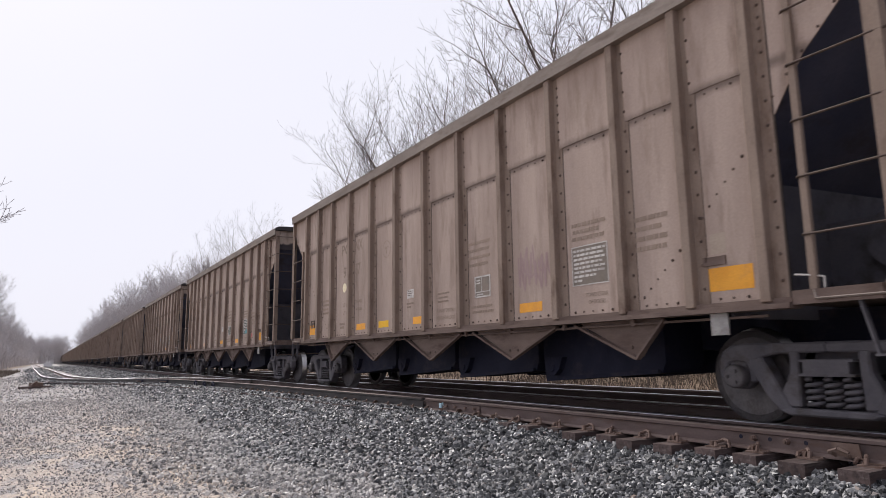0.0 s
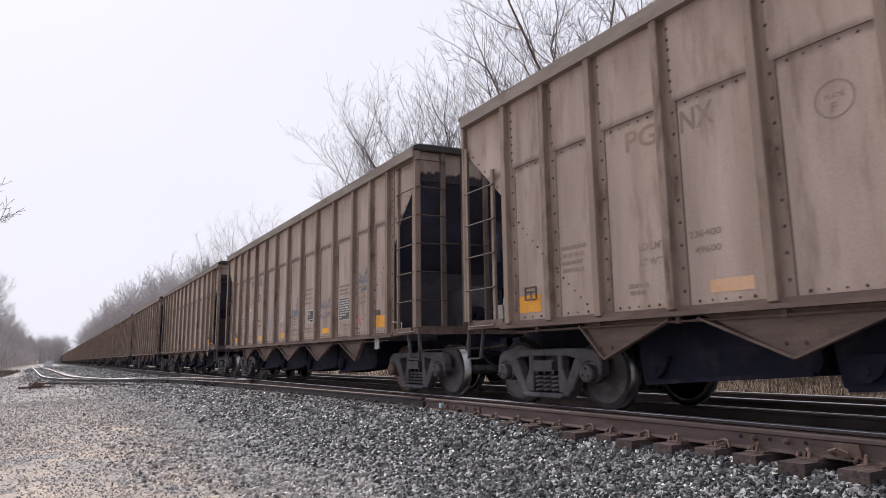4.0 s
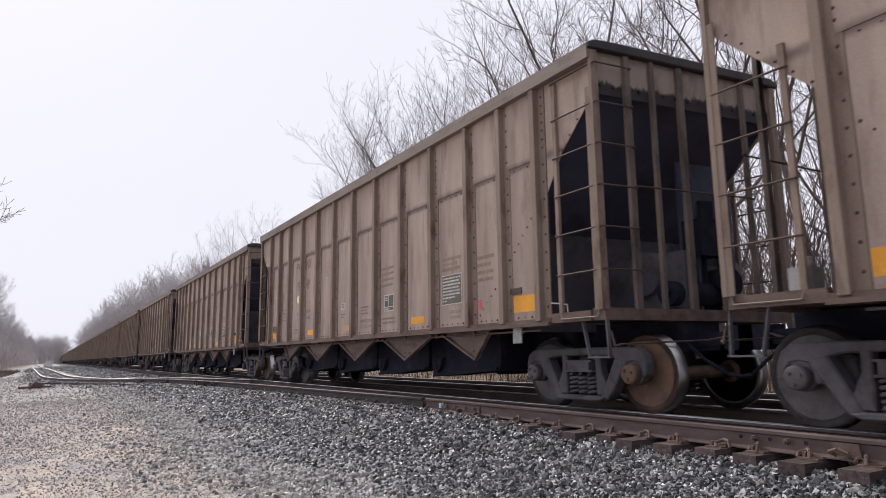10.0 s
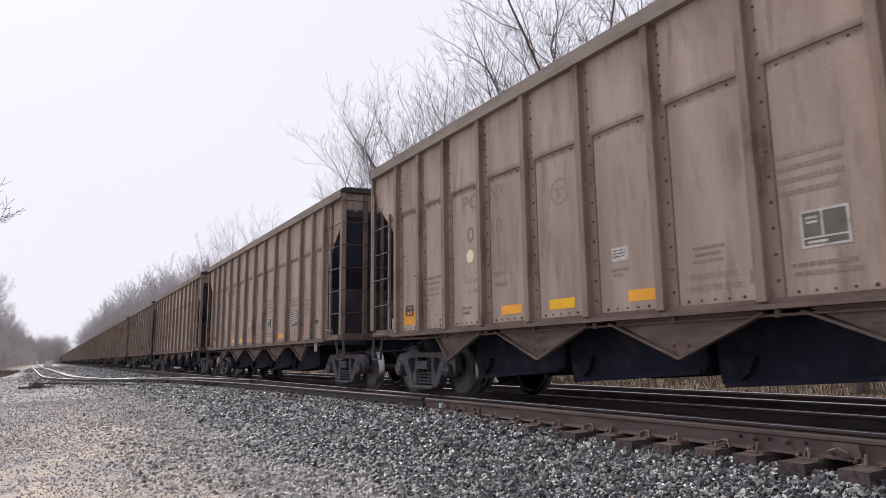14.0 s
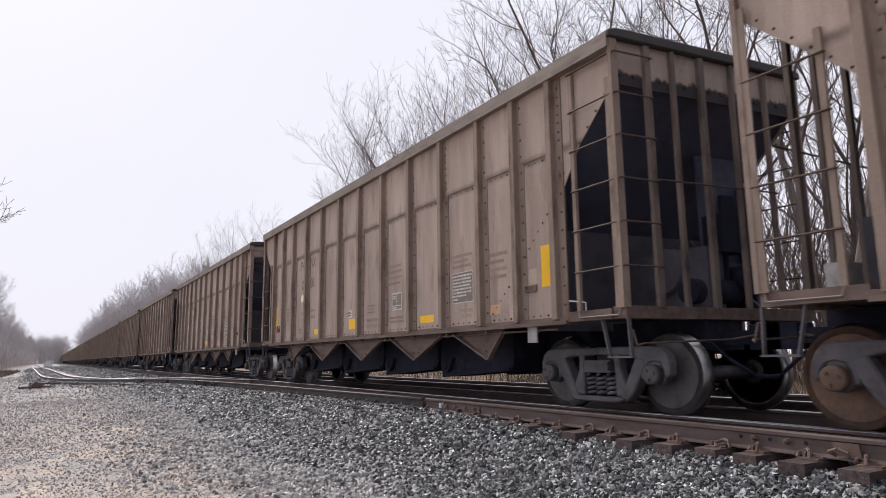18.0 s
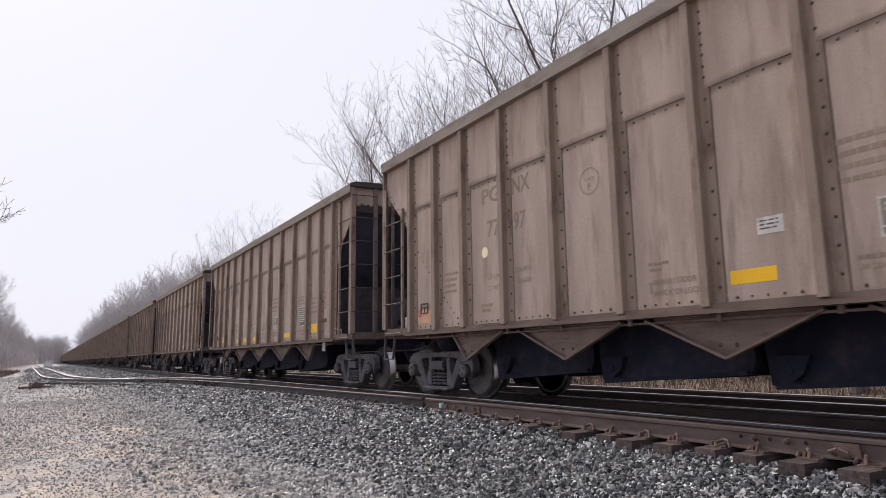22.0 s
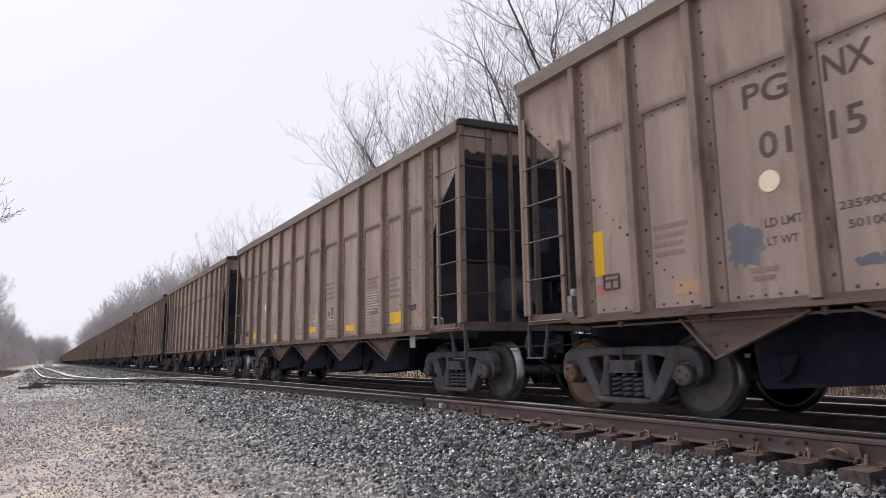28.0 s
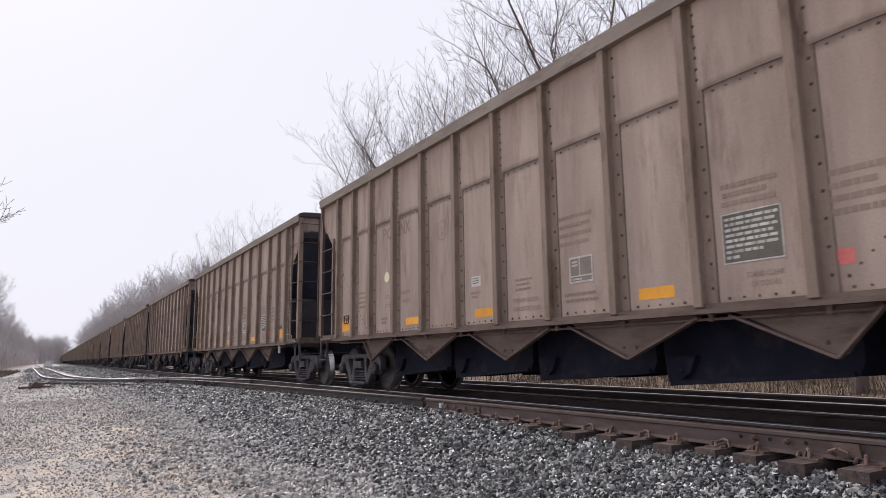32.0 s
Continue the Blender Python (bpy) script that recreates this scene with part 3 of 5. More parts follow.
def bulged(bm, width, z0, z1, x, bulge):
    """A sheet pressed outwards between its posts."""
    h, n = width / 2, 10
    ys = [-h + width * i / n for i in range(n + 1)]
    outer = [(-x - bulge * max(0.0, 1 - (abs(v) / (h - 0.09)) ** 2), v) for v in ys]
    poly = outer + [(-x + 0.012, h), (-x + 0.012, -h)]
    lo = [bm.verts.new((p[0], p[1], z0)) for p in poly]
    hi = [bm.verts.new((p[0], p[1], z1)) for p in poly]
    k = len(poly)
    fs = [bm.faces.new(lo), bm.faces.new(hi)]
    for i in range(k):
        f = bm.faces.new((lo[i], lo[(i + 1) % k], hi[(i + 1) % k], hi[i]))
        f.smooth = i < n
        fs.append(f)
    for f in fs[:2]:
        for e in f.edges:
            e.smooth = False
    bmesh.ops.recalc_face_normals(bm, faces=fs)


def panel_mesh(width):
    bm = bmesh.new()
    bulged(bm, width, SILL, SEAM + 0.012, SKIN, 0.022)
    bulged(bm, width, SEAM, RIM0 + 0.02, SKIN + 0.014, 0.018)
    return to_mesh("side_panel", bm, M["paint"])


def post_mesh():
    """A pressed hat section with a wide riveted flange on one side."""
    bm = bmesh.new()
    f = SKIN + 0.016
    prism(bm, ((-SKIN + 0.01, -0.168), (-f, -0.168), (-f, -0.046), (-SIDE, -0.04), (-SIDE, 0.062), (-f, 0.07), (-f, 0.1), (-SKIN + 0.01, 0.1)), 1.12, RIM0 + 0.004, "z")
    soften(bm, 0.006)
    return to_mesh("side_post", bm, M["post"])


def joint_mesh():
    """The soot-filled edge of a post's flange on the side sheet."""
    bm = bmesh.new()
    prism(bm, ((-SKIN + 0.01, -0.18), (-SKIN - 0.006, -0.18), (-SKIN - 0.012, -0.169), (-SKIN + 0.01, -0.169)), 1.15, RIM0, "z")
    return to_mesh("flange_joint", bm, M["joint"])



def rivet(bm, x, y, z, r=0.02):
    """A low dome that stands out towards -x."""
    ring = [bm.verts.new((x, y + r * math.cos(a * math.pi / 3), z + r * math.sin(a * math.pi / 3))) for a in range(6)]
    tip = [bm.verts.new((x - 0.014, y + 0.5 * r * math.cos(a * math.pi / 3), z + 0.5 * r * math.sin(a * math.pi / 3))) for a in range(6)]
    for i in range(6):
        bm.faces.new((ring[i], tip[i], tip[(i + 1) % 6], ring[(i + 1) % 6]))
    bm.faces.new(tip[::-1])


def rivets_mesh():
    bm = bmesh.new()
    for i, y in enumerate(POSTS):
        z = 1.3
        while z < RIM0 - 0.1:
            rivet(bm, -SKIN - 0.016, y - 0.115, z, 0.018)
            if i % 3 == 0 and 3.2 < z < 4.0:
                rivet(bm, -SKIN - 0.016, y - 0.115, z + 0.11, 0.018)
            z += 0.235
    for a, b in zip(POSTS, POSTS[1:]):
        span = b - a - 0.36
        k = max(3, round(span / 0.15))
        for j in range(k):
            y = a + 0.15 + span * (j + 0.5) / k
            rivet(bm, -SKIN - 0.014, y, SEAM - 0.05, 0.015)
            rivet(bm, -SKIN - 0.014, y, SILL + 0.045, 0.018)
    for t in VTIPS:
        for d in (-0.09, 0.09):
            rivet(bm, -1.475, t + d, 0.76, 0.022)
    for s in (-1, 1):
        for j in range(6):
            rivet(bm, -SKIN - 0.012, s * (5.98 - 0.098 * j), 2.5 - 0.1 * j, 0.02)
            rivet(bm, -SKIN - 0.012, s * (5.2 - 0.1 * j), 1.72 - 0.088 * j, 0.02)
            rivet(bm, -SKIN - 0.006, s * (7.1 - 0.155 * j), 3.74 - 0.155 * j, 0.016)
    return to_mesh("rivets", bm, M["rivet"])


def wheelset_mesh(n=30):
    """Both wheels, axle and bearing caps, turning round the x axis."""
    bm = bmesh.new()
    for s in (-1, 1):
        lathe(bm, [(s * x, r) for x, r in ((0.80, 0.02), (0.80, 0.125), (0.765, 0.15), (0.745, 0.34), (0.80, 0.372), (0.825, 0.385), (0.825, 0.452))], n)
        k = len(bm.faces)
        lathe(bm, [(s * x, r) for x, r in ((0.8245, 0.452), (0.72, 0.461), (0.705, 0.485), (0.69, 0.482), (0.69, 0.39))], n)
        bm.faces.ensure_lookup_table()
        for f in bm.faces[k:]:
            f.material_index = 1
        lathe(bm, [(s * x, r) for x, r in ((0.69, 0.39), (0.72, 0.36), (0.70, 0.16), (0.67, 0.12), (0.67, 0.02))], n)
        lathe(bm, [(s * x, r) for x, r in ((0.90, 0.1), (1.12, 0.118), (1.15, 0.112), (1.16, 0.09), (1.16, 0.005))], 16)
        for a in range(3):
            ang = 2.094 * a
            rod(bm, (s * 1.155, 0.062 * math.cos(ang), 0.062 * math.sin(ang)), (s * 1.18, 0.062 * math.cos(ang), 0.062 * math.sin(ang)), 0.018, 0.018, 6)
    rod(bm, (-0.9, 0, 0), (0.9, 0, 0), 0.085, 0.085, 12)
    me = to_mesh("wheelset", bm, M["wheel"])
    me.materials.append(M["tread"])
    return me


def side_frame_mesh():
    """Cast truck side: flat arch, slanting members down to the spring seat, open windows, jaws over the axle boxes."""
    bm = bmesh.new()
    for s in (-1, 1):
        prism(bm, [(s * a, b) for a, b in ((0.0, 0.77), (0.5, 0.775), (0.8, 0.775), (0.96, 0.755), (1.06, 0.69), (1.1, 0.58), (1.09, 0.44), (1.035, 0.42), (1.02, 0.52), (0.98, 0.585), (0.89, 0.605), (0.8, 0.585), (0.765, 0.52),
                                           (0.755, 0.4), (0.69, 0.4), (0.67, 0.56), (0.62, 0.64), (0.5, 0.67), (0.35, 0.675), (0.0, 0.68))], -1.08, -0.93)
        prism(bm, [(s * a, b) for a, b in ((0.74, 0.63), (0.62, 0.65), (0.585, 0.59), (0.44, 0.33), (0.37, 0.2), (0.31, 0.135), (0.36, 0.12), (0.46, 0.135), (0.56, 0.24), (0.7, 0.45), (0.77, 0.55))], -1.09, -0.92)
        prism(bm, [(s * a, b) for a, b in ((0.255, 0.7), (0.365, 0.7), (0.35, 0.62), (0.36, 0.5), (0.45, 0.32), (0.38, 0.19), (0.275, 0.185), (0.265, 0.45))], -1.075, -0.94)
        rod(bm, (-1.045, s * 0.889, 0.46), (-0.92, s * 0.889, 0.46), 0.13, 0.13, 18)
        box(bm, -1.06, -0.94, min(s * 0.79, s * 0.985), max(s * 0.79, s * 0.985), 0.5, 0.615)
    prism(bm, ((-0.46, 0.165), (-0.36, 0.12), (0.36, 0.12), (0.46, 0.165), (0.36, 0.185), (-0.36, 0.185)), -1.14, -0.88)
    soften(bm, 0.016)
    return to_mesh("side_frame", bm, M["cast"])


def spring_mesh():
    """One coil, swept in a single tube."""
    bm = bmesh.new()
    turns, seg, n, r = 4.6, 11, 5, 0.0205
    rings = []
    for i in range(int(turns * seg) + 1):
        a = 2 * math.pi * i / seg
        c = Vector((-1.0 + 0.068 * math.cos(a), 0.068 * math.sin(a), 0.195 + 0.26 * i / (turns * seg)))
        out = Vector((math.cos(a), math.sin(a), 0))
        rings.append([bm.verts.new(c + out * r * math.cos(6.2832 * j / n) + Vector((0, 0, r * math.sin(6.2832 * j / n)))) for j in range(n)])
    for p, q in zip(rings, rings[1:]):
        for j in range(n):
            f = bm.faces.new((p[j], q[j], q[(j + 1) % n], p[(j + 1) % n]))
            f.smooth = True
    bm.faces.new(rings[0]), bm.faces.new(rings[-1])
    bmesh.ops.recalc_face_normals(bm, faces=bm.faces[:])
    return to_mesh("spring", bm, M["cast"])


SHARED = {}


def build_truck(parent, s, full):
    bm = bmesh.new()
    box(bm, -0.9, 0.9, -0.2, 0.2, 0.48, 0.78)
    soften(bm, 0.02)
    truck = part("truck", SHARED.setdefault("bolster", to_mesh("truck", bm, M["cast"])), None, parent, "dusty cast steel truck", (0, TRUCK_AT[s], 0))
    if "bolster_end" not in SHARED:
        SHARED["frame"] = side_frame_mesh()
        half = ((0.245, 0.47), (0.245, 0.492), (0.2, 0.496), (0.2, 0.596), (0.235, 0.6), (0.235, 0.618))
        SHARED["bolster_end"] = to_mesh("bolster_end", shape((prism, half + tuple((-a, b) for a, b in reversed(half)), -1.12, -0.9)), M["cast"])
    for turn in (0, 180):
        part("bolster_end", SHARED["bolster_end"], None, truck, "", (0, 0, 0, 0, 0, turn))
        part("side_frame", SHARED["frame"], None, truck, "", (0, 0, 0, 0, 0, turn))
        if full:
            if "spring" not in SHARED:
                SHARED["spring"] = spring_mesh()
            for y in (-0.17, 0.0, 0.17):
                part("spring", SHARED["spring"], None, truck, "", pose(0, 0, 0, 0, 0, turn) @ pose(0, y, 0))
    for a in (-AXLE, AXLE):
        key = "wheels" if full else "wheels_far"
        if key not in SHARED:
            SHARED[key] = wheelset_mesh(30 if full else 14)
        part("wheelset", SHARED[key], None, truck, "", (0, a, WHEEL_R))
    if full:
        bm = bmesh.new()
        for a in (-0.42, 0.42):
            beam(bm, (-0.85, a, 0.42), (0.85, a, 0.42), 0.1, 0.09, (0, 1, 0))
            for x in (-0.76, 0.76):
                beam(bm, (x, a + math.copysign(0.02, a), 0.3), (x, a + math.copysign(0.02, a), 0.62), 0.08, 0.05, (1, 0, 0))
        part("brake_rigging", SHARED.setdefault("brake", to_mesh("brake_rigging", bm, M["under"])), None, truck)
    return truck


def build_ends(car, s, full):
    """Slope sheet, end sheet, end sill, posts and ladders of one end; s tells which."""
    def y(v):
        return s * (v + ((TAIL if s > 0 else NOSE) if v > 6.7 else 0.0))
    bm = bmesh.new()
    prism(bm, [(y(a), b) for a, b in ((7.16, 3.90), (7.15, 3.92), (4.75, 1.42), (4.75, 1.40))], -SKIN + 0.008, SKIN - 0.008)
    part("slope_sheet", bm, M["sooty"], car, "sooty slope sheet with veiling haze in its navy tone")
    bm = bmesh.new()
    box(bm, -SKIN, SKIN, min(y(7.15), y(7.165)), max(y(7.15), y(7.165)), 3.82, RIM1 - 0.07)
    if full:
        for i in range(15):
            x = -1.4 + 0.2 * i
            box(bm, x - 0.018, x + 0.018, min(y(7.165), y(7.185)), max(y(7.165), y(7.185)), 3.925, 3.96)
    part("end_sheet", bm, M["end_paint"], car)
    for sd in (-1, 1):
        bm = bmesh.new()
        prism(bm, [(y(a), b) for a, b in ((6.18, RIM0 + 0.02), (7.2, RIM0 + 0.02)) + (((7.2, 3.88), (7.0, 3.68), (6.62, 3.24), (6.18, 2.58)) if s < 0 else ((7.2, 3.84), (6.18, 2.78)))], min(sd * (SKIN - 0.006), sd * (SKIN + 0.006)), max(sd * (SKIN - 0.006), sd * (SKIN + 0.006)))
        part("corner_panel", bm, M["paint"], car)
    bm = bmesh.new()
    box(bm, -1.52, 1.52, min(y(7.0), y(7.2)), max(y(7.0), y(7.2)), 1.08, 1.22)
    box(bm, -1.45, 1.45, min(y(5.9), y(7.0)), max(y(5.9), y(7.0)), 1.12, 1.15)
    for sd in (-1, 1):
        x0, x1 = sorted((sd * 1.47, sd * 1.55))
        y0, y1 = sorted((y(6.36), y(7.0)))
        box(bm, x0, x1, y0, y1, 1.08, 1.2)
    part("end_sill", bm, M["sill"], car)
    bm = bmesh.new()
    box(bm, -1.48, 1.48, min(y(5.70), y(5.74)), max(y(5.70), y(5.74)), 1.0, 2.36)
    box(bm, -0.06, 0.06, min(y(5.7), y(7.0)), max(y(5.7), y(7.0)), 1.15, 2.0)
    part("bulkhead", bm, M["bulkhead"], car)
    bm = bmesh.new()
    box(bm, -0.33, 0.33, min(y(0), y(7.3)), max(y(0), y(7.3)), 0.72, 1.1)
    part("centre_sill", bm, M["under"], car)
    bm = bmesh.new()
    box(bm, -0.09, 0.09, min(y(7.3), y(7.72)), max(y(7.3), y(7.72)), 0.78, 0.94)
    box(bm, -0.16, 0.16, min(y(7.72), y(8.09)), max(y(7.72), y(8.09)), 0.72, 1.0)
    soften(bm, 0.03)
    part("coupler", bm, M["under"], car)
    if not full:
        return
    for x in (-1.52, -1.02, -0.62, -0.16, 0.36, 0.94, 1.52) if s < 0 else (-1.52, -0.74, -0.28, 0.34, 0.94, 1.52):
        corner = abs(x) > 1.5
        bm = bmesh.new()
        w = 0.05 if corner else 0.042 if x in (-1.02, -0.16, -0.74, 0.34) else 0.026
        box(bm, x - w, x + w, min(y(7.166), y(7.22)), max(y(7.166), y(7.22)), 1.2, RIM1 - 0.075)
        if corner:
            box(bm, x - 0.045, x - 0.03 if x < 0 else x + 0.045, min(y(7.09), y(7.166)), max(y(7.09), y(7.166)), 1.2, 3.9) if x < 0 else box(bm, x + 0.03, x + 0.045, min(y(7.09), y(7.166)), max(y(7.09), y(7.166)), 1.2, 3.9)
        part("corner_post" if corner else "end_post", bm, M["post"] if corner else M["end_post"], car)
    for x in (-1.53, 1.53):
        bm = bmesh.new()
        box(bm, x - 0.02, x + 0.02, min(y(6.52), y(6.58)), max(y(6.52), y(6.58)), 1.2, 4.22 if s < 0 else 3.4)
        part("ladder_stile", bm, M["post"], car)
    for z in RUNGS if s < 0 else RUNGS[:-2]:
        for x in (-1.56, 1.56):
            part("rung", shape((bent, [(x * 0.985, y(6.5), z), (x, y(6.52), z), (x, y(7.2), z), (x * 0.985, y(7.22), z)], 0.011)), M["rivet"], car)
        xa, xb = (-1.55, -1.0) if s < 0 else (0.92, 1.55)
        part("rung", shape((bent, [(xa, y(7.22), z), (xa, y(7.26), z), (xb, y(7.26), z), (xb, y(7.22), z)], 0.011)), M["rivet"], car)
    part("grab_iron", shape((bent, [(-1.02, y(7.22), 2.68), (-1.0, y(7.27), 2.68), (0.94, y(7.27), 2.7), (0.94, y(7.22), 2.7)], 0.011)), M["rivet"], car)
    for x in (-1.54, 1.54):
        part("sill_step", shape((bent, [(x, y(6.55), 1.2), (x * 1.01, y(6.57), 1.12), (x * 1.01, y(7.12), 1.12), (x, y(7.14), 1.2)], 0.011)), M["rim"], car)
    for x in (-1.5, 1.5):
        part("stirrup_step", shape((beam, (x, y(6.8), 1.09), (x, y(6.9), 0.66), 0.045, 0.018), (beam, (x, y(7.2), 1.09), (x, y(7.22), 0.66), 0.045, 0.018), (box, x - 0.03, x + 0.03, min(y(6.88), y(7.24)), max(y(6.88), y(7.24)), 0.645, 0.665)), M["cast"], car)
    part("air_hose", shape((bent, [(-0.35, y(7.35), 0.8), (-0.38, y(7.6), 0.62), (-0.3, y(7.85), 0.45), (-0.25, y(8.08), 0.42)], 0.022, 7)), M["under"], car)
    part("uncoupling_lever", shape((bent, [(-1.5, y(7.25), 0.95), (-1.5, y(7.3), 0.78), (-1.45, y(7.35), 0.8), (-0.3, y(7.45), 0.84), (-0.1, y(7.75), 0.9)], 0.013)), M["rivet"], car)


GLIDE = ((0, 0.31), (2, 0.22), (7, 0.04), (9.4, 0.034), (12, 0.09), (14.5, 0.17), (17.4, 0.205), (20, 0.18), (22.6, 0.08), (24, 0.05), (25.2, 0.075), (28, 0.13), (30.6, 0.165), (32, 0.155))  # small changes of pace


def build_car(full=True, remote=False):
    car = tagged(new("coal_hopper_car"), "dusty brown open steel coal hopper car rolling on rails", "freight car", "coal train")
    if full:
        for a, b in zip(POSTS, POSTS[1:]):
            w = round(b - a, 3)
            key = ("panel", w)
            if key not in SHARED:
                SHARED[key] = panel_mesh(w)
            for turn in (0, 180):
                part("side_panel", SHARED[key], None, car, "", pose(0, 0, 0, 0, 0, turn) @ pose(0, (a + b) / 2, 0))
        SHARED["post"], SHARED["joint"] = post_mesh(), joint_mesh()
        for p in POSTS:
            for turn in (0, 180):
                post = part("side_post", SHARED["post"], None, car, "", pose(0, 0, 0, 0, 0, turn) @ pose(0, p, 0))
                part("flange_joint", SHARED["joint"], None, post, "sooty joint")
        SHARED["rivets"] = rivets_mesh()
        for turn in (0, 180):
            tagged(part("rivets", SHARED["rivets"], None, car, "", (0, 0, 0, 0, 0, turn)), kind="stuff")
    else:
        for sd in (-1, 1):
            bm = bmesh.new()
            box(bm, min(sd * 1.484, sd * SKIN), max(sd * 1.484, sd * SKIN), -6.18, 6.18, SILL, RIM0 + 0.02)
            part("side_sheet", bm, M["paint"], car)
        bm = bmesh.new()
        for p in POSTS:
            box(bm, -SIDE, -SKIN, p - 0.085, p + 0.085, 1.12, RIM0)
        tagged(part("side_posts", bm, M["post"], car), kind="stuff")
    for sd in (-1, 1):
        bm = bmesh.new()
        x0, x1 = sorted((sd * 1.44, sd * 1.61))
        box(bm, x0, x1, -BODY_END - NOSE, BODY_END + TAIL, RIM0, RIM1)
        soften(bm, 0.012)
        part("top_chord", bm, M["rim"], car)
        bm = bmesh.new()
        x0, x1 = sorted((sd * 1.40, sd * 1.60))
        box(bm, x0, x1, -6.36, 6.36, 1.055, 1.1)
        x0, x1 = sorted((sd * 1.47, sd * 1.56))
        box(bm, x0, x1, -6.36, 6.36, 1.1, 1.15)
        part("side_sill", bm, M["sill"], car)
    for s in (-1, 1):
        bm = bmesh.new()
        reach = TAIL if s > 0 else NOSE
        y0, y1 = sorted((s * (7.1 + reach), s * (7.24 + reach)))
        prism(bm, ((-1.61, RIM1 - 0.07), (1.61, RIM1 - 0.07), (1.61, RIM1 + 0.01), (1.5, RIM1 + 0.05), (1.3, RIM1 + 0.06), (-1.3, RIM1 + 0.06), (-1.5, RIM1 + 0.05), (-1.61, RIM1 + 0.01)), y0 + s * 0.012, y1 + s * 0.012, "y")
        soften(bm, 0.015)
        part("end_chord", bm, M["dark_rim"], car)
        if remote:
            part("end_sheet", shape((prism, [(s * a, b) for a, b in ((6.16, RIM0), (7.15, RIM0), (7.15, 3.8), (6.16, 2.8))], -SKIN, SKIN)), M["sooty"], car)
            part("truck", shape((box, -1.05, 1.05, s * 6.17 - 1.2, s * 6.17 + 1.2, 0.12, 0.85)), M["under"], car)
            continue
        build_ends(car, s, full)
        build_truck(car, s, full)
    if remote:
        part("hopper_floor", shape((box, -1.3, 1.3, -4.9, 4.9, 0.4, 1.05)), M["under"], car)
        return car
    for t in VTIPS:
        bm = bmesh.new()
        lo, hi = (0.36 if t < -4 else 0.92), (0.36 if t > 4 else 0.92)
        prism(bm, ((t - lo, 1.055), (t + hi, 1.055), (t + 0.05, 0.66), (t - 0.05, 0.66)), -1.475, -1.455)
        gusset = part("hopper_gusset", bm, M["sill"], car)
        if full:
            for d in (-lo - 0.03, hi + 0.03):
                part("flange", shape((beam, (-1.5, t + d, 1.03), (-1.5, t, 0.635), 0.07, 0.025)), M["sill"], gusset)
    for t in VTIPS[:-1]:
        for sd in (-1, 1):
            x0, x1 = sorted((sd * 0.36, sd * 1.0))
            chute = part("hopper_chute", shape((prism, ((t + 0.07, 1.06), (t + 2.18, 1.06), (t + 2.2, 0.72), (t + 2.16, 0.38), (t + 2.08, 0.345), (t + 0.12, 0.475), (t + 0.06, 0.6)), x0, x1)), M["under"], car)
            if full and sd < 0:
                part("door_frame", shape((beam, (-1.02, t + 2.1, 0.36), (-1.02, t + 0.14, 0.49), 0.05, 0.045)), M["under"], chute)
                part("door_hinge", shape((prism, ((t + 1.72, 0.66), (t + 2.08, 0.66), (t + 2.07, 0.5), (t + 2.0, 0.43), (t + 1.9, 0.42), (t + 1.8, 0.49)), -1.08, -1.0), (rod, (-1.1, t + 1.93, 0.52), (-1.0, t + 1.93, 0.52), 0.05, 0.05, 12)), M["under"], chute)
    if full:
        part("air_line", shape((rod, (-1.5, -6.1, 1.005), (-1.5, 6.1, 1.005), 0.014, 0.014, 6)), M["sill"], car, "thin pipe under the sill")
        for v in range(-5, 6):
            part("pipe_clip", shape((box, -1.52, -1.48, v * 1.13 - 0.025, v * 1.13 + 0.025, 0.985, 1.056)), M["sill"], car)
    part("card_plate", shape((box, -1.53, -1.51, -5.71, -5.52, 0.85, 1.075), (box, -1.51, -1.42, -5.63, -5.60, 0.98, 1.06)), M["scuffed"], car, "scuffed pale metal card plate")
    if full:
        part("placard_holder", shape((box, -1.53, -1.505, -5.73, -5.48, 1.515, 1.545), (box, -1.53, -1.505, -5.73, -5.70, 1.545, 1.60), (box, -1.53, -1.505, -5.51, -5.48, 1.545, 1.60), (box, -1.512, -1.505, -5.73, -5.48, 1.515, 1.6)), M["sill"], car)
        part("defect_card_box", shape((bent, [(-1.52, 5.87, 1.42), (-1.52, 5.87, 1.58), (-1.52, 5.64, 1.58), (-1.52, 5.64, 1.42), (-1.52, 5.87, 1.42)], 0.012, 5), (bent, [(-1.52, 5.87, 1.52), (-1.52, 5.64, 1.52)], 0.012, 5), (bent, [(-1.52, 5.75, 1.52), (-1.52, 5.75, 1.42)], 0.01, 5)), M["letter"], car)
        part("release_handle", shape((bent, [(-1.5, -6.62, 1.19), (-1.5, -6.62, 1.3), (-1.56, -6.5, 1.32), (-1.58, -6.42, 1.33)], 0.009)), M["pale"], car)
        part("brake_cylinder", shape((rod, (-0.2, -6.9, 1.45), (0.55, -6.9, 1.45), 0.16, 0.16, 16), (rod, (-0.3, -6.9, 1.45), (-0.2, -6.9, 1.45), 0.06, 0.06, 10)), M["under"], car)
        part("air_reservoir", shape((rod, (-0.15, -6.45, 1.75), (1.35, -6.45, 1.75), 0.3, 0.3, 20), (box, 0.0, 0.08, -6.7, -6.2, 1.15, 1.5), (box, 1.1, 1.18, -6.7, -6.2, 1.15, 1.5)), M["bulkhead"], car)
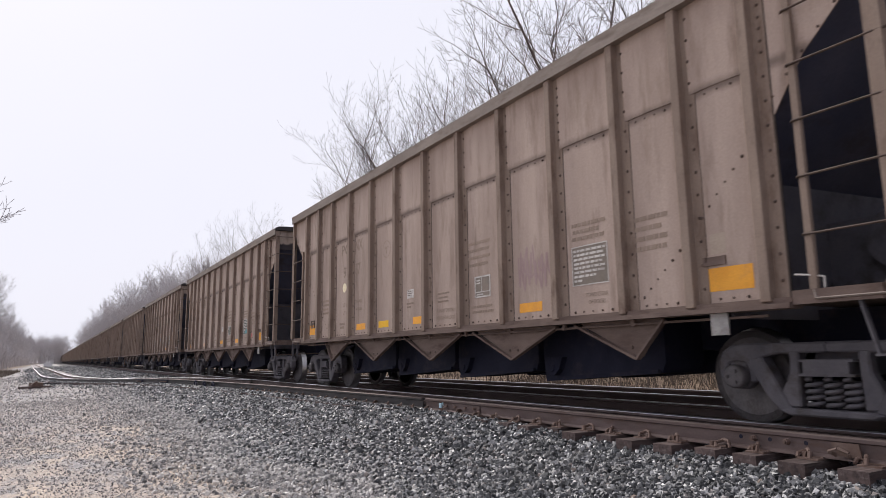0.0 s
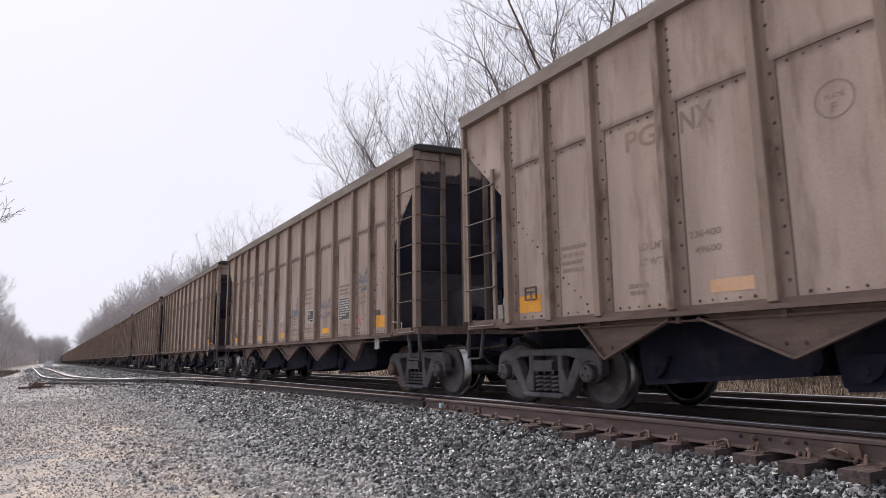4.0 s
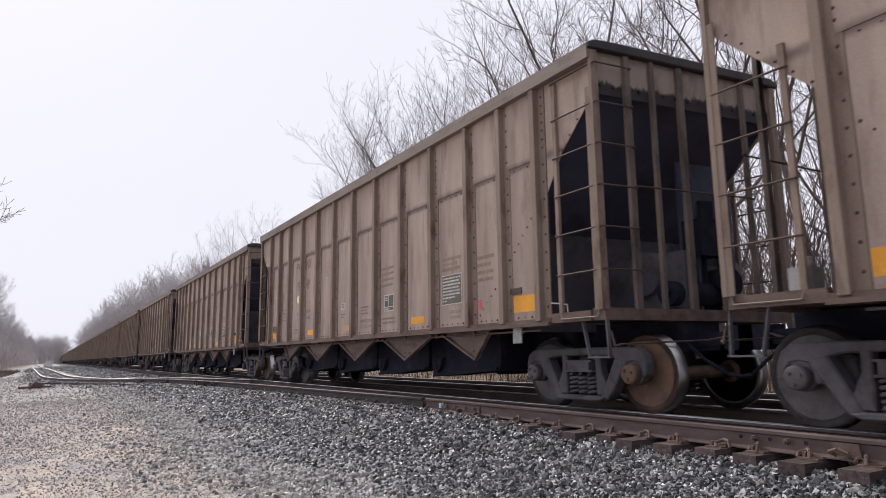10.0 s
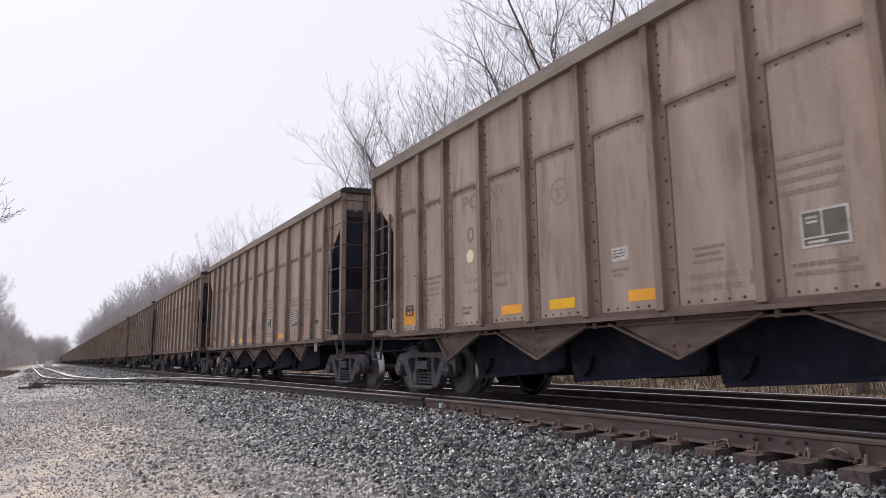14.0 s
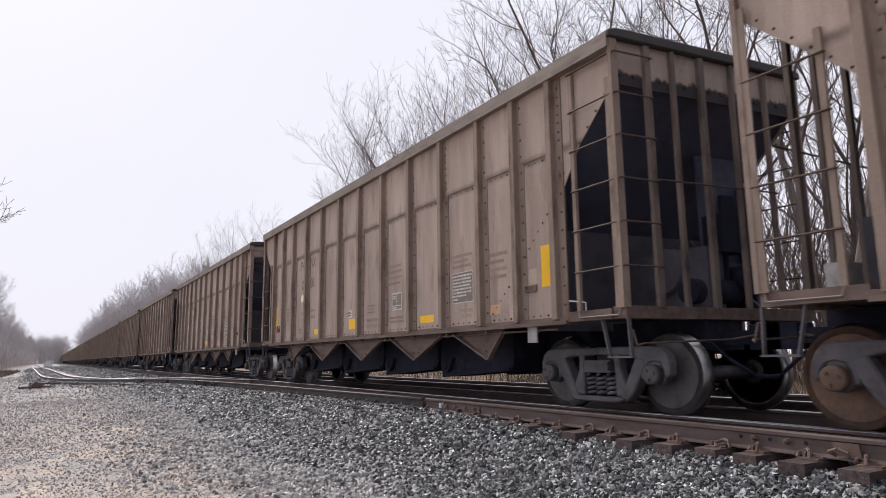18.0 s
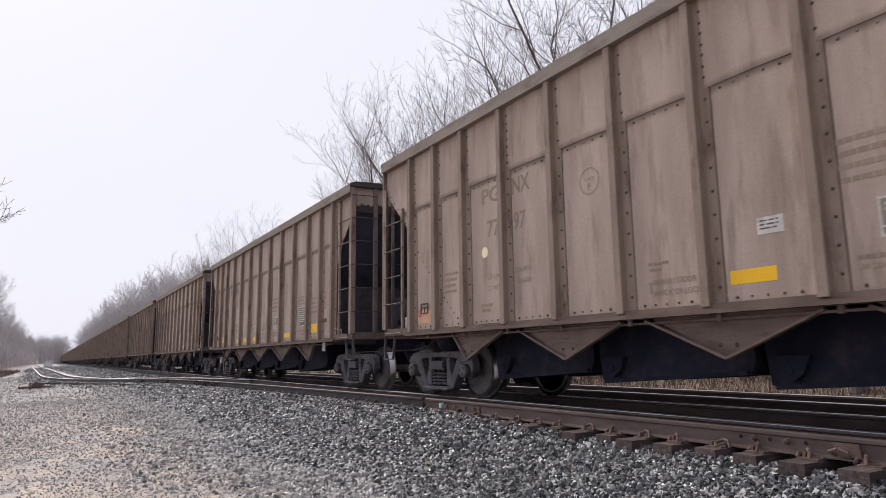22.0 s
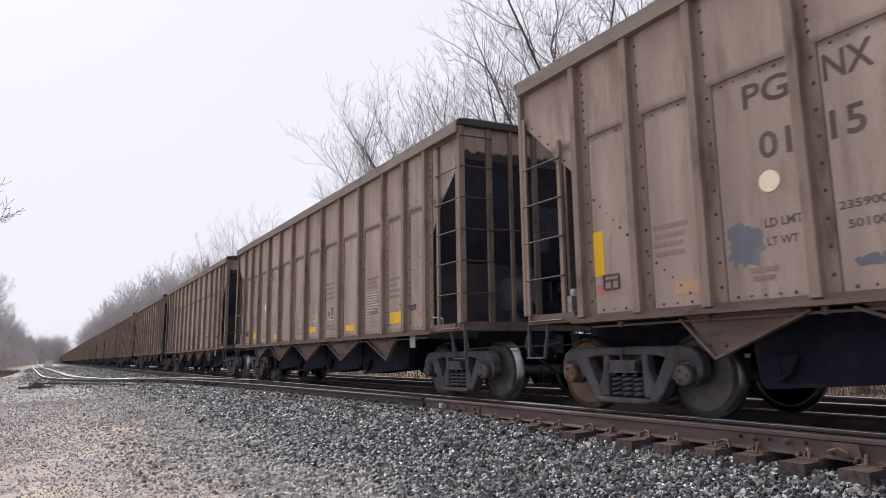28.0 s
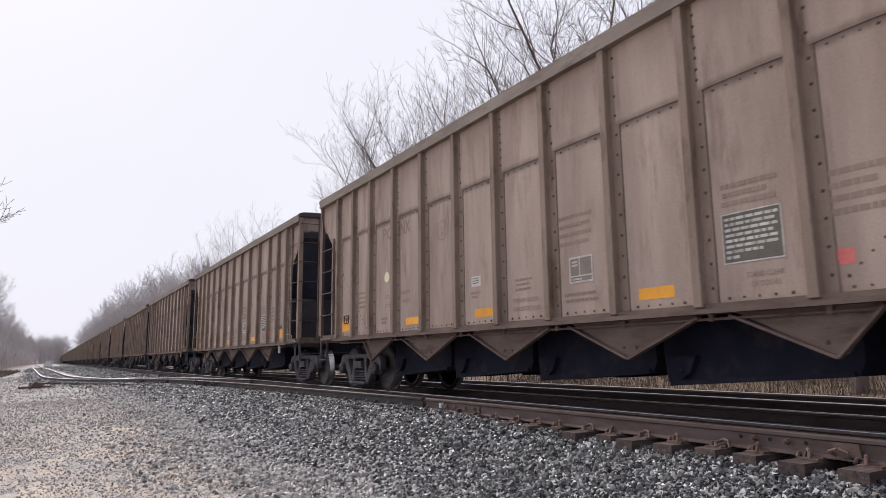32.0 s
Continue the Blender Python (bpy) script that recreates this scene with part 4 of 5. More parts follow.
        part("control_valve", shape((box, 0.28, 0.66, -7.05, -6.75, 1.95, 2.45), (box, 0.36, 0.58, -7.0, -6.8, 2.45, 2.7), (rod, (0.45, -6.9, 1.2), (0.45, -6.9, 2.0), 0.05, 0.05, 8), (rod, (0.66, -6.9, 2.2), (0.95, -6.9, 1.3), 0.025, 0.025, 6), (rod, (0.28, -6.9, 2.1), (-0.1, -6.95, 1.5), 0.02, 0.02, 6), (rod, (0.7, -7.1, 1.6), (0.7, -6.8, 1.6), 0.2, 0.2, 14)), M["under"], car, "grimy brake control valve and pipes")
        # added plate that keeps the gap beside the control valve dark
        part("valve_bracket", shape((box, 0.3, 1.0, -6.72, -6.68, 1.2, 3.3), (box, 0.3, 0.36, -6.95, -6.72, 1.2, 3.0), (box, 0.98, 1.04, -6.9, -6.72, 1.2, 2.9)), M["sooty"], car, "dark plate added to close the bright gap by the valve")
        part("bracket_plate", shape((prism, ((-7.1, 1.2), (-6.0, 1.2), (-6.0, 2.3), (-6.5, 1.75)), 0.85, 0.89)), M["bulkhead"], car)
        part("brake_valve", shape((box, 0.1, 0.5, 6.6, 6.9, 1.2, 1.55), (box, 0.18, 0.42, 6.66, 6.84, 1.55, 1.68)), M["bulkhead"], car, "grimy grey brake valve")
        part("retainer_valve", shape((box, -1.35, -1.1, 6.62, 6.8, 1.2, 1.42), (rod, (-1.22, 6.7, 1.4), (-1.22, 6.7, 1.52), 0.06, 0.05, 10)), M["scuffed"], car, "small pale retainer valve")
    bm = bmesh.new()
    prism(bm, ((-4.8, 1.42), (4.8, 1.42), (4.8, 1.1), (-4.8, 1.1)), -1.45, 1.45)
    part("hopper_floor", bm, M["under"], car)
    return car


PITCH_CAR, SPEED, FIRST_Y = 16.18, 6.129, 74.06
NEAR_CARS, FAR_CARS, REMOTE_CARS = range(-5, 12), range(12, 22), range(22, 62)
cars = {}


def lean_end(car, slant=0.11):
    """The leading end stands a little askew, its far corner ahead of the near one."""
    for ob in car.children:
        if ob.type != "MESH" or ob.name.split(".")[0] not in ("slope_sheet", "end_sheet", "corner_panel", "end_sill", "bulkhead", "corner_post", "end_post", "rung", "grab_iron", "end_chord",
                                                              "ladder_stile", "sill_step", "stirrup_step", "brake_cylinder", "air_reservoir", "control_valve", "valve_bracket", "bracket_plate", "uncoupling_lever"):
            continue
        ys = [v.co.y for v in ob.data.vertices]
        if sum(ys) / len(ys) < -5.0:
            for v in ob.data.vertices:
                v.co.y -= slant * (v.co.x + 1.55)
            ob.data.update()


models = {NEAR_CARS: build_car(True), FAR_CARS: build_car(False), REMOTE_CARS: build_car(False, True)}
lean_end(models[NEAR_CARS])
for group, model in models.items():
    for k in group:
        at = pose(XC, FIRST_Y + k * PITCH_CAR, 0)
        cars[k] = model if k == group[0] else None
        if cars[k]:
            model.matrix_basis = at
        else:
            cars[k] = copy_thing(model, at)


# ---- trees ----
def tree_skeleton(rng, depth, spread, forks=2, twig_steps=3):
    """Segments (p, q, r0, r1, level) of a bare tree one unit high, thickness in the same unit."""
    segs = []

    def grow(p, d, length, r, level):
        steps = 6 if level < depth else twig_steps
        bend = (0.06, 0.11, 0.16, 0.2, 0.24)[min(level, 4)]
        turn = rng.uniform(0, 6.283)
        for i in range(steps):
            q = p + d * (length / steps)
            r1 = r * (0.92 if level == 0 else 0.86)
            segs.append((p.copy(), q.copy(), r, r1, level))
            p, r = q, r1
            d = (d + Vector((rng.uniform(-1, 1), rng.uniform(-1, 1), rng.uniform(-0.7, 0.9))) * bend + Vector((0, 0, 0.045 if level else 0.0))).normalized()
            if level < depth and i < steps - 1 and (level > 0 or i > 2) and rng.random() < (0.9 if level < 2 else 0.84):
                turn += 2.4 + rng.uniform(-0.5, 0.5)
                side = Vector((math.cos(turn), math.sin(turn), rng.uniform(0.0, 0.2)))
                side -= d * side.dot(d)
                nd = (d + side.normalized() * spread * rng.uniform(0.8, 1.3)).normalized()
                grow(p.copy(), nd, length * rng.uniform(0.4, 0.58) * (1.5 if level == 0 else 1.12 - 0.1 * i), r * rng.uniform(0.45, 0.62), level + 1)
        if level < depth:
            for j in range(forks + (level == 0)):
                turn += 2.1 + rng.uniform(-0.4, 0.4)
                side = Vector((math.cos(turn), math.sin(turn), 0.1))
                nd = (d + side * spread * rng.uniform(0.5, 0.85)).normalized()
                grow(p.copy(), nd, length * rng.uniform(0.42, 0.56) * (1.5 if level == 0 else 1.0), r * 0.78, level + 1)

    lean = Vector((rng.uniform(-0.1, 0.1), rng.uniform(-0.1, 0.1), 1)).normalized()
    grow(Vector((0, 0, 0)), lean, 0.42, 0.0095, 0)
    top = max(s[1].z for s in segs)
    return [(p / top, q / top, r0 / top, r1 / top, lv) for p, q, r0, r1, lv in segs]


def tube_mesh(name, segs, material, size, thin):
    verts, faces = [], []
    for p, q, r0, r1, level in segs:
        n = 8 if level == 0 else 5 if level < 3 else 3
        turn = (q - p).to_track_quat("Z", "Y").to_matrix()
        b = len(verts)
        for c, r in ((p, max(r0 * size, thin)), (q, max(r1 * size, thin * 0.8))):
            for i in range(n):
                verts.append(c * size + turn @ Vector((r * math.cos(6.2832 * i / n), r * math.sin(6.2832 * i / n), 0)))
        for i in range(n):
            faces.append((b + i, b + (i + 1) % n, b + n + (i + 1) % n, b + n + i))
    me = bpy.data.meshes.new(name)
    me.from_pydata(verts, [], faces)
    me.materials.append(material)
    return me


def tree_model(seed, size, depth, spread, label, thin, bark, twig, forks=2, twig_steps=3):
    rng = random.Random(seed)
    segs = tree_skeleton(rng, depth, spread, forks, twig_steps)
    tree = tagged(new("bare_tree"), label, "tree", "trees along the railway")
    part("trunk", tube_mesh("trunk", [s for s in segs if s[4] == 0], bark, size, thin), None, tree)
    tagged(part("branchwork", tube_mesh("branchwork", [s for s in segs if 0 < s[4] < min(3, depth)], bark, size, thin), None, tree), kind="stuff")
    tagged(part("crown", tube_mesh("crown", [s for s in segs if s[4] >= min(3, depth)], twig, size, thin), None, tree), kind="stuff")
    return tree


def plant(models, size, spots):
    """Spots of (x, y, height, model): the first of each model is the model itself, the rest are copies."""
    used = set()
    for i, (x, y, h, m) in enumerate(spots):
        src = models[m % len(models)]
        at = pose(x, y, ground_z(x, y) - 0.05, 0, 0, (i * 137) % 360) @ Matrix.Scale(h / size, 4)
        if src.name not in used:
            used.add(src.name)
            src.matrix_basis = at
        else:
            copy_thing(src, at)


rng = random.Random(11)
near_models = [tree_model(20 + i, 16, 4, 0.88, "leafless grey-brown tree with fine bare twigs", 0.0055, M["bark"], M["twig"], 2, 3) for i in range(6)]
far_models = [tree_model(40 + i, 16, 4, 0.85, "leafless tree, paled in colour for haze, in the wood along the track", 0.017, M["far_twig"], M["far_twig"], 2, 2) for i in range(3)]
# the row of trees behind the tracks: x, y, height, model
spots = [(18, 46.3, 14.0, 0), (18.4, 42.4, 17.9, 1), (17.8, 39.2, 18.1, 2), (18, 36.8, 19.1, 3), (18.3, 34.2, 19.6, 4), (18, 31.4, 18.8, 5), (18.2, 29.2, 18.2, 0), (17.8, 27.0, 18.0, 1),
         (18, 24.8, 18.9, 2), (18.5, 22.6, 18.6, 3), (17.6, 20.2, 18.0, 4), (18, 17.6, 18.4, 5), (18.4, 14.8, 17.6, 0), (17.5, 12.4, 17.2, 1), (18.2, 10.0, 16.5, 2), (18, 7.2, 17.0, 3), (18, 4.0, 16.0, 4),
         (16.4, 8.6, 20.5, 5), (17.6, 7.9, 21.0, 2), (18, 57.9, 15.4, 1), (18, 49.6, 12.6, 2), (18, 70.9, 16.4, 3), (18, 78.5, 16.2, 4), (18, 84.5, 16.5, 5), (18, 91, 16.9, 0)]
for i in range(14):
    spots.append((rng.uniform(21, 29), 6 + i * 2.8, rng.uniform(13, 16.5), rng.randrange(6)))
plant(near_models, 16, [(x, y, h * 0.915, m) for x, y, h, m in spots])
spots = []
y = 97
while y < 460:
    for x0, x1 in ((15.5, 18), (19, 27)):
        spots.append((rng.uniform(x0, x1), y + rng.uniform(-2, 2), rng.uniform(15.5, 18.5) + min(max((y - 110) / 20, 0), 3.0), rng.randrange(3)))
    y += rng.uniform(3.5, 5.5) * (1 + y / 300)
y = 96
while y < 430:
    for a, b in ((-7.6, -6.2), (-10.5, -8), (-15, -11)):
        spots.append((rng.uniform(a, b) - y / 90, y + rng.uniform(-3, 3), rng.uniform(12.5, 15.0) if y < 112 else rng.uniform(10.0, 12.5), rng.randrange(3)))
    y += rng.uniform(4, 6) * (1 + y / 250)
for i in range(40):
    spots.append((rng.uniform(-16, 8), rng.uniform(430, 500), rng.uniform(13, 18), i))
spots.append((-7.4, 41, 15.5, 1))
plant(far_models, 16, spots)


# ---- brush under the trees ----
def thicket(name, zones, seed, label, material, thin):
    """Many small bare shrubs in one mesh."""
    r = random.Random(seed)
    plans = [tree_skeleton(random.Random(seed * 10 + i), 2, 0.75, 2) for i in range(5)]
    segs = []
    for x0, x1, y0, y1, count, h0, h1 in zones:
        for _ in range(count):
            x, y, h, a = r.uniform(x0, x1), r.uniform(y0, y1), r.uniform(h0, h1), r.uniform(0, 6.283)
            foot = Vector((x, y, ground_z(x, y) - 0.05))
            turn = Matrix.Rotation(a, 3, "Z") * h
            for p, q, r0, r1, lv in plans[r.randrange(5)]:
                segs.append((foot + turn @ p, foot + turn @ q, r0 * h * 0.8, r1 * h * 0.8, 3))
    return tagged(new(name, tube_mesh(name, segs, material, 1.0, thin)), label, "brush", "", "stuff")


thicket("brush", [(15.5, 17.5, 3, 30, 70, 1.5, 4.0), (18, 30, 3, 40, 150, 3.0, 8.0), (17, 28, 3, 17, 130, 2.5, 7.5)], 3, "tangled leafless brush under the trees", M["brush"], 0.006)
thicket("far_brush", [(-12, -6.5, 80, 160, 130, 2, 6), (-18, -7, 160, 420, 160, 3, 8), (-18, 8, 420, 520, 260, 7, 16), (-28, 8, 500, 560, 260, 3, 7), (14, 20, 90, 400, 120, 4, 10)], 4, "leafless brush, paled in colour for haze, at the edge of the distant wood", M["far_twig"], 0.03)


# ---- markings painted on the cars ----
def skin_x(u):
    """How far out the pressed side sheet stands at u along the car."""
    for a, b in zip(POSTS, POSTS[1:]):
        if a <= u <= b:
            h = (b - a) / 2
            return -(SKIN + 0.022 * max(0.0, 1 - (abs(u - (a + b) / 2) / (h - 0.09)) ** 2))
    return -SKIN - 0.008


def decal(bm, u0, u1, z0, z1, lift=0.002):
    """A thin plate that follows the sheet, from u0 to u1."""
    n = max(2, int(abs(u1 - u0) / 0.09) + 1)
    rows = []
    for i in range(n + 1):
        u = u0 + (u1 - u0) * i / n
        x = skin_x(u)
        rows.append([bm.verts.new((x - d, u, z)) for d, z in ((lift, z0), (lift, z1), (0.0, z1), (0.0, z0))])
    fs = []
    for a, b in zip(rows, rows[1:]):
        for i in range(4):
            fs.append(bm.faces.new((a[i], a[(i + 1) % 4], b[(i + 1) % 4], b[i])))
    fs += [bm.faces.new(rows[0]), bm.faces.new(rows[-1])]
    bmesh.ops.recalc_face_normals(bm, faces=fs)


def stroke(bm, pts, width, lift=0.002):
    """A painted ribbon through points of (u, z)."""
    left, right = [], []
    for i, (u, z) in enumerate(pts):
        a, b = pts[max(i - 1, 0)], pts[min(i + 1, len(pts) - 1)]
        d = Vector((b[0] - a[0], b[1] - a[1]))
        d = d.normalized() if d.length > 0 else Vector((1, 0))
        w = width * (0.35 if i in (0, len(pts) - 1) else 0.5)
        left.append(bm.verts.new((skin_x(u) - lift, u - d.y * w, z + d.x * w)))
        right.append(bm.verts.new((skin_x(u) - lift, u + d.y * w, z - d.x * w)))
    for i in range(len(pts) - 1):
        bm.faces.new((left[i], left[i + 1], right[i + 1], right[i]))


def curve_pts(ctrl, per=6):
    out = []
    for i in range(len(ctrl) - 1):
        p0, p1, p2, p3 = (Vector(ctrl[min(max(j, 0), len(ctrl) - 1)]) for j in (i - 1, i, i + 1, i + 2))
        for k in range(per):
            t = k / per
            v = 0.5 * ((2 * p1) + (p2 - p0) * t + (2 * p0 - 5 * p1 + 4 * p2 - p3) * t * t + (3 * p1 - p0 - 3 * p2 + p3) * t**3)
            out.append((v.x, v.y))
    out.append(tuple(ctrl[-1]))
    return out


LETTERS = {}


def lettering(car, text, u_left, u_right, z0, z1, material, name="lettering"):
    """Letters of the built-in font, fitted between u_left and u_right (leading end) and z0 and z1."""
    key = (text, u_left, u_right, z0, z1, material.name)
    if key not in LETTERS:
        cu = bpy.data.curves.new("lettering", "FONT")
        cu.body = text
        cu.resolution_u = 3
        cu.offset = 0.018
        tmp = new("lettering", cu)
        me = bpy.data.meshes.new_from_object(tmp)
        bpy.data.objects.remove(tmp)
        co = np.array([v.co[:2] for v in me.vertices])
        lo, hi = co.min(0), co.max(0)
        for v, c in zip(me.vertices, co):
            f = (c - lo) / (hi - lo)
            u = u_left + (u_right - u_left) * f[0]
            v.co = (skin_x(u) - 0.002, u, z0 + (z1 - z0) * f[1])
        me.materials.clear()
        me.materials.append(material)
        LETTERS[key] = me
    return part(name, LETTERS[key], None, car)


def word_bars(bm, u0, u1, z, h, seed, fill=0.92):
    """A line of unreadable writing, as bars of word length."""
    r = random.Random(seed)
    u, s = u0, -1 if u1 < u0 else 1
    end = u0 + (u1 - u0) * fill
    while (end - u) * s > 0.02:
        w = min(r.uniform(0.035, 0.11), abs(end - u))
        decal(bm, u, u + s * w, z, z + h, 0.0032)
        u += s * (w + 0.016)


def faint_block(car, u0, u1, z_top, lines, step, h, seed, material):
    for i in range(lines):
        bm = bmesh.new()
        word_bars(bm, u0 - 0.02 * (i % 2), u1 + 0.04 * (i % 3 == 1), z_top - i * step - h, h, seed + i, random.Random(seed * 7 + i).uniform(0.8, 1.0))
        tagged(part("text_line", bm, material, car), kind="stuff")


MARK_MESH = {}


def cached(key, make, material):
    if key not in MARK_MESH:
        bm = bmesh.new()
        make(bm)
        MARK_MESH[key] = to_mesh(key[0], bm, material)
    return MARK_MESH[key]


def stripe(car, u0, u1, z0, z1, material):
    me = cached(("reflective_stripe", u0, u1, z0, z1, material.name), lambda bm: decal(bm, u0, u1, z0, z1), material)
    part("reflective_stripe", me, None, car, "yellow reflective stripe")


def stencil_box(car, u, z, field_material):
    """A white-lined stencil table with a dark field, 0.41 by 0.32 m."""
    base = cached(("stencil_field", u, field_material.name), lambda bm: decal(bm, u, u - 0.41, z, z + 0.32, 0.0018), field_material)
    field = part("stencil_field", base, None, car, "white-lined stencil table on a dark field")

    def lines(bm):
        for a, b, c, d in ((0, 0.41, 0, 0.022), (0, 0.41, 0.298, 0.32), (0, 0.022, 0.02, 0.3), (0.388, 0.41, 0.02, 0.3), (0.18, 0.196, 0.08, 0.3), (0.02, 0.39, 0.075, 0.09)):
            decal(bm, u - a, u - b, z + c, z + d, 0.0035)

    part("white_border", cached(("white_border", u), lines, M["pale"]), None, field)

    def words(bm):
        for a, b, c in ((0.05, 0.15, 0.245), (0.05, 0.15, 0.205), (0.05, 0.22, 0.035)):
            decal(bm, u - a, u - b, z + c, z + c + 0.022, 0.0035)

    tagged(part("text_line", cached(("text_line", u), words, M["pale"]), None, field), kind="stuff")


def notice_board(car, u, z, field_material, teal=False):
    """A dark notice with eight lines of white writing."""
    field = part("notice_panel", cached(("notice_panel", u, field_material.name), lambda bm: decal(bm, u, u - 0.61, z, z + 0.48, 0.0018), field_material), None, car, "dark green notice with white lettering")

    def border(bm):
        for a, b, c, d in ((0, 0.61, 0, 0.013), (0, 0.61, 0.467, 0.48), (0, 0.013, 0.01, 0.47), (0.597, 0.61, 0.01, 0.47)):
            decal(bm, u - a, u - b, z + c, z + d, 0.0035)

    part("white_border", cached(("notice_border", u), border, M["pale"]), None, field)
    for i in range(8):
        fill = (1.0, 0.96, 0.98, 0.9, 0.97, 0.97, 0.7, 0.25)[i]
        line = cached(("notice_line", u, i), lambda bm: word_bars(bm, u - 0.035, u - 0.575, z + 0.41 - 0.052 * i, 0.027, 90 + i, fill), M["pale"])
        tagged(part("text_line", line, None, field), kind="stuff")
    if teal:
        part("paint_smear", shape((stroke, [(u - 0.25, z + 0.05), (u - 0.38, z + 0.08), (u - 0.5, z + 0.1), (u - 0.6, z + 0.12)], 0.12, 0.009)), M["teal"], field, "teal paint smear")


def disc(car, name, u, z, r, material, label, inner=0.0):
    bm = bmesh.new()
    ring = [[bm.verts.new((skin_x(u + k * r * math.cos(a * 0.2618)) - 0.005, u + k * r * math.cos(a * 0.2618), z + k * r * math.sin(a * 0.2618))) for a in range(24)] for k in ((1.0, inner) if inner else (1.0,))]
    if inner:
        for i in range(24):
            bm.faces.new((ring[0][i], ring[0][(i + 1) % 24], ring[1][(i + 1) % 24], ring[1][i]))
    else:
        bm.faces.new(ring[0])
    part(name, bm, material, car, label)


def patch(car, name, u0, u1, z0, z1, material, label, seed, ragged=0.07):
    """A rough-edged patch of paint."""
    r = random.Random(seed)
    bm = bmesh.new()
    uc, zc, n = (u0 + u1) / 2, (z0 + z1) / 2, 26
    vs = []
    for i in range(n):
        a = 2 * math.pi * i / n
        c, s = math.cos(a), math.sin(a)
        m = 1 / max(abs(c), abs(s)) ** 0.9 * r.uniform(1 - ragged, 1.0)
        u = uc + (u1 - u0) / 2 * c * m
        vs.append(bm.verts.new((skin_x(u) - 0.002, u, zc + (z1 - z0) / 2 * s * m)))
    mid = bm.verts.new((skin_x(uc) - 0.002, uc, zc))
    for i in range(n):
        bm.faces.new((vs[i], vs[(i + 1) % n], mid))
    part(name, bm, material, car, label)


def scrawl(car, u0, u1, z0, z1, count, material, label, seed, width=0.03):
    """Loops and strokes of faded spray paint, with no letters to read."""
    r = random.Random(seed)
    bm = bmesh.new()
    step = (u1 - u0) / count
    for i in range(count):
        a = u0 + step * i
        ctrl = [(a, z0 + (z1 - z0) * r.uniform(0.5, 1.0)), (a + step * r.uniform(0.1, 0.5), z0 + (z1 - z0) * r.uniform(0.0, 0.25)),
                (a + step * r.uniform(0.5, 1.0), z0 + (z1 - z0) * r.uniform(0.6, 0.95)), (a + step * r.uniform(0.2, 0.8), z0 + (z1 - z0) * r.uniform(0.3, 0.6)), (a + step * 1.1, z0 + (z1 - z0) * r.uniform(0.1, 0.5))]
        stroke(bm, curve_pts(ctrl), width)
    part("graffiti", bm, material, car, label)


# stripes by letter: u from, u to, z from, z to
STRIPES = {"p": (-0.15, -0.62, 1.31, 1.44), "L": (-5.52, -5.99, 1.265, 1.49), "l": (-4.67, -5.12, 1.305, 1.515), "3": (-2.5, -2.98, 1.255, 1.38), "2": (0.72, 0.26, 1.255, 1.38), "q": (0.66, 0.22, 1.28, 1.5),
           "1": (2.02, 1.57, 1.255, 1.38), "0": (2.98, 2.52, 1.255, 1.38), "T": (6.02, 5.56, 1.25, 1.475), "t": (5.08, 4.64, 1.305, 1.52), "V": (6.04, 5.86, 1.585, 2.11),
           "v": (-5.83, -6.02, 1.56, 2.1), "m": (3.1, 2.64, 1.255, 1.38), "n": (0.58, 0.12, 1.255, 1.38), "o": (1.93, 1.46, 1.255, 1.38), "y": (2.82, 2.37, 1.255, 1.38), "r": (-0.08, -0.58, 1.27, 1.395), "w": (4.87, 4.6, 1.27, 1.41), "x": (-4.62, -4.88, 1.27, 1.41)}
# car: faded stripes, bright stripes, dull stripes, number, how dark it is, dot
CAR_MARKS = {
    -5: ("L32T", "", "", "", 0, 1), -4: ("L3mnT", "1", "", "97  57", 1, 1), -3: ("L3rT", "", "0", "", 1, 0), -2: ("L320T", "", "", "62  13", 3, 1),
    -1: ("L30T", "", "", "81  91", 1, 1), 0: ("L30T", "", "2", "91  49", 2, 1), 1: ("L3n0T", "o", "", "01  10", 1, 1), 2: ("3n0T", "o", "", "51  20", 2, 0),
    3: ("", "3qyvV", "xw", "01  00", 2, 1), 4: ("", "p", "3T", "77  97", 1, 1), 5: ("", "l3oy2t", "", "21  15", 2, 1), 6: ("", "3yV", "w", "01  15", 4, 1),
    7: ("", "l3pyt", "", "01  24", 1, 1), 8: ("L320T", "", "", "", 0, 1), 9: ("L32T", "", "0", "", 1, 1), 10: ("L30T", "", "", "", 0, 1), 11: ("L320T", "", "", "", 0, 1)}
DOT_AT = {-2: (4.03, 2.24, 0.075), 4: (3.9, 2.2, 0.08), 5: (3.68, 2.17, 0.1)}

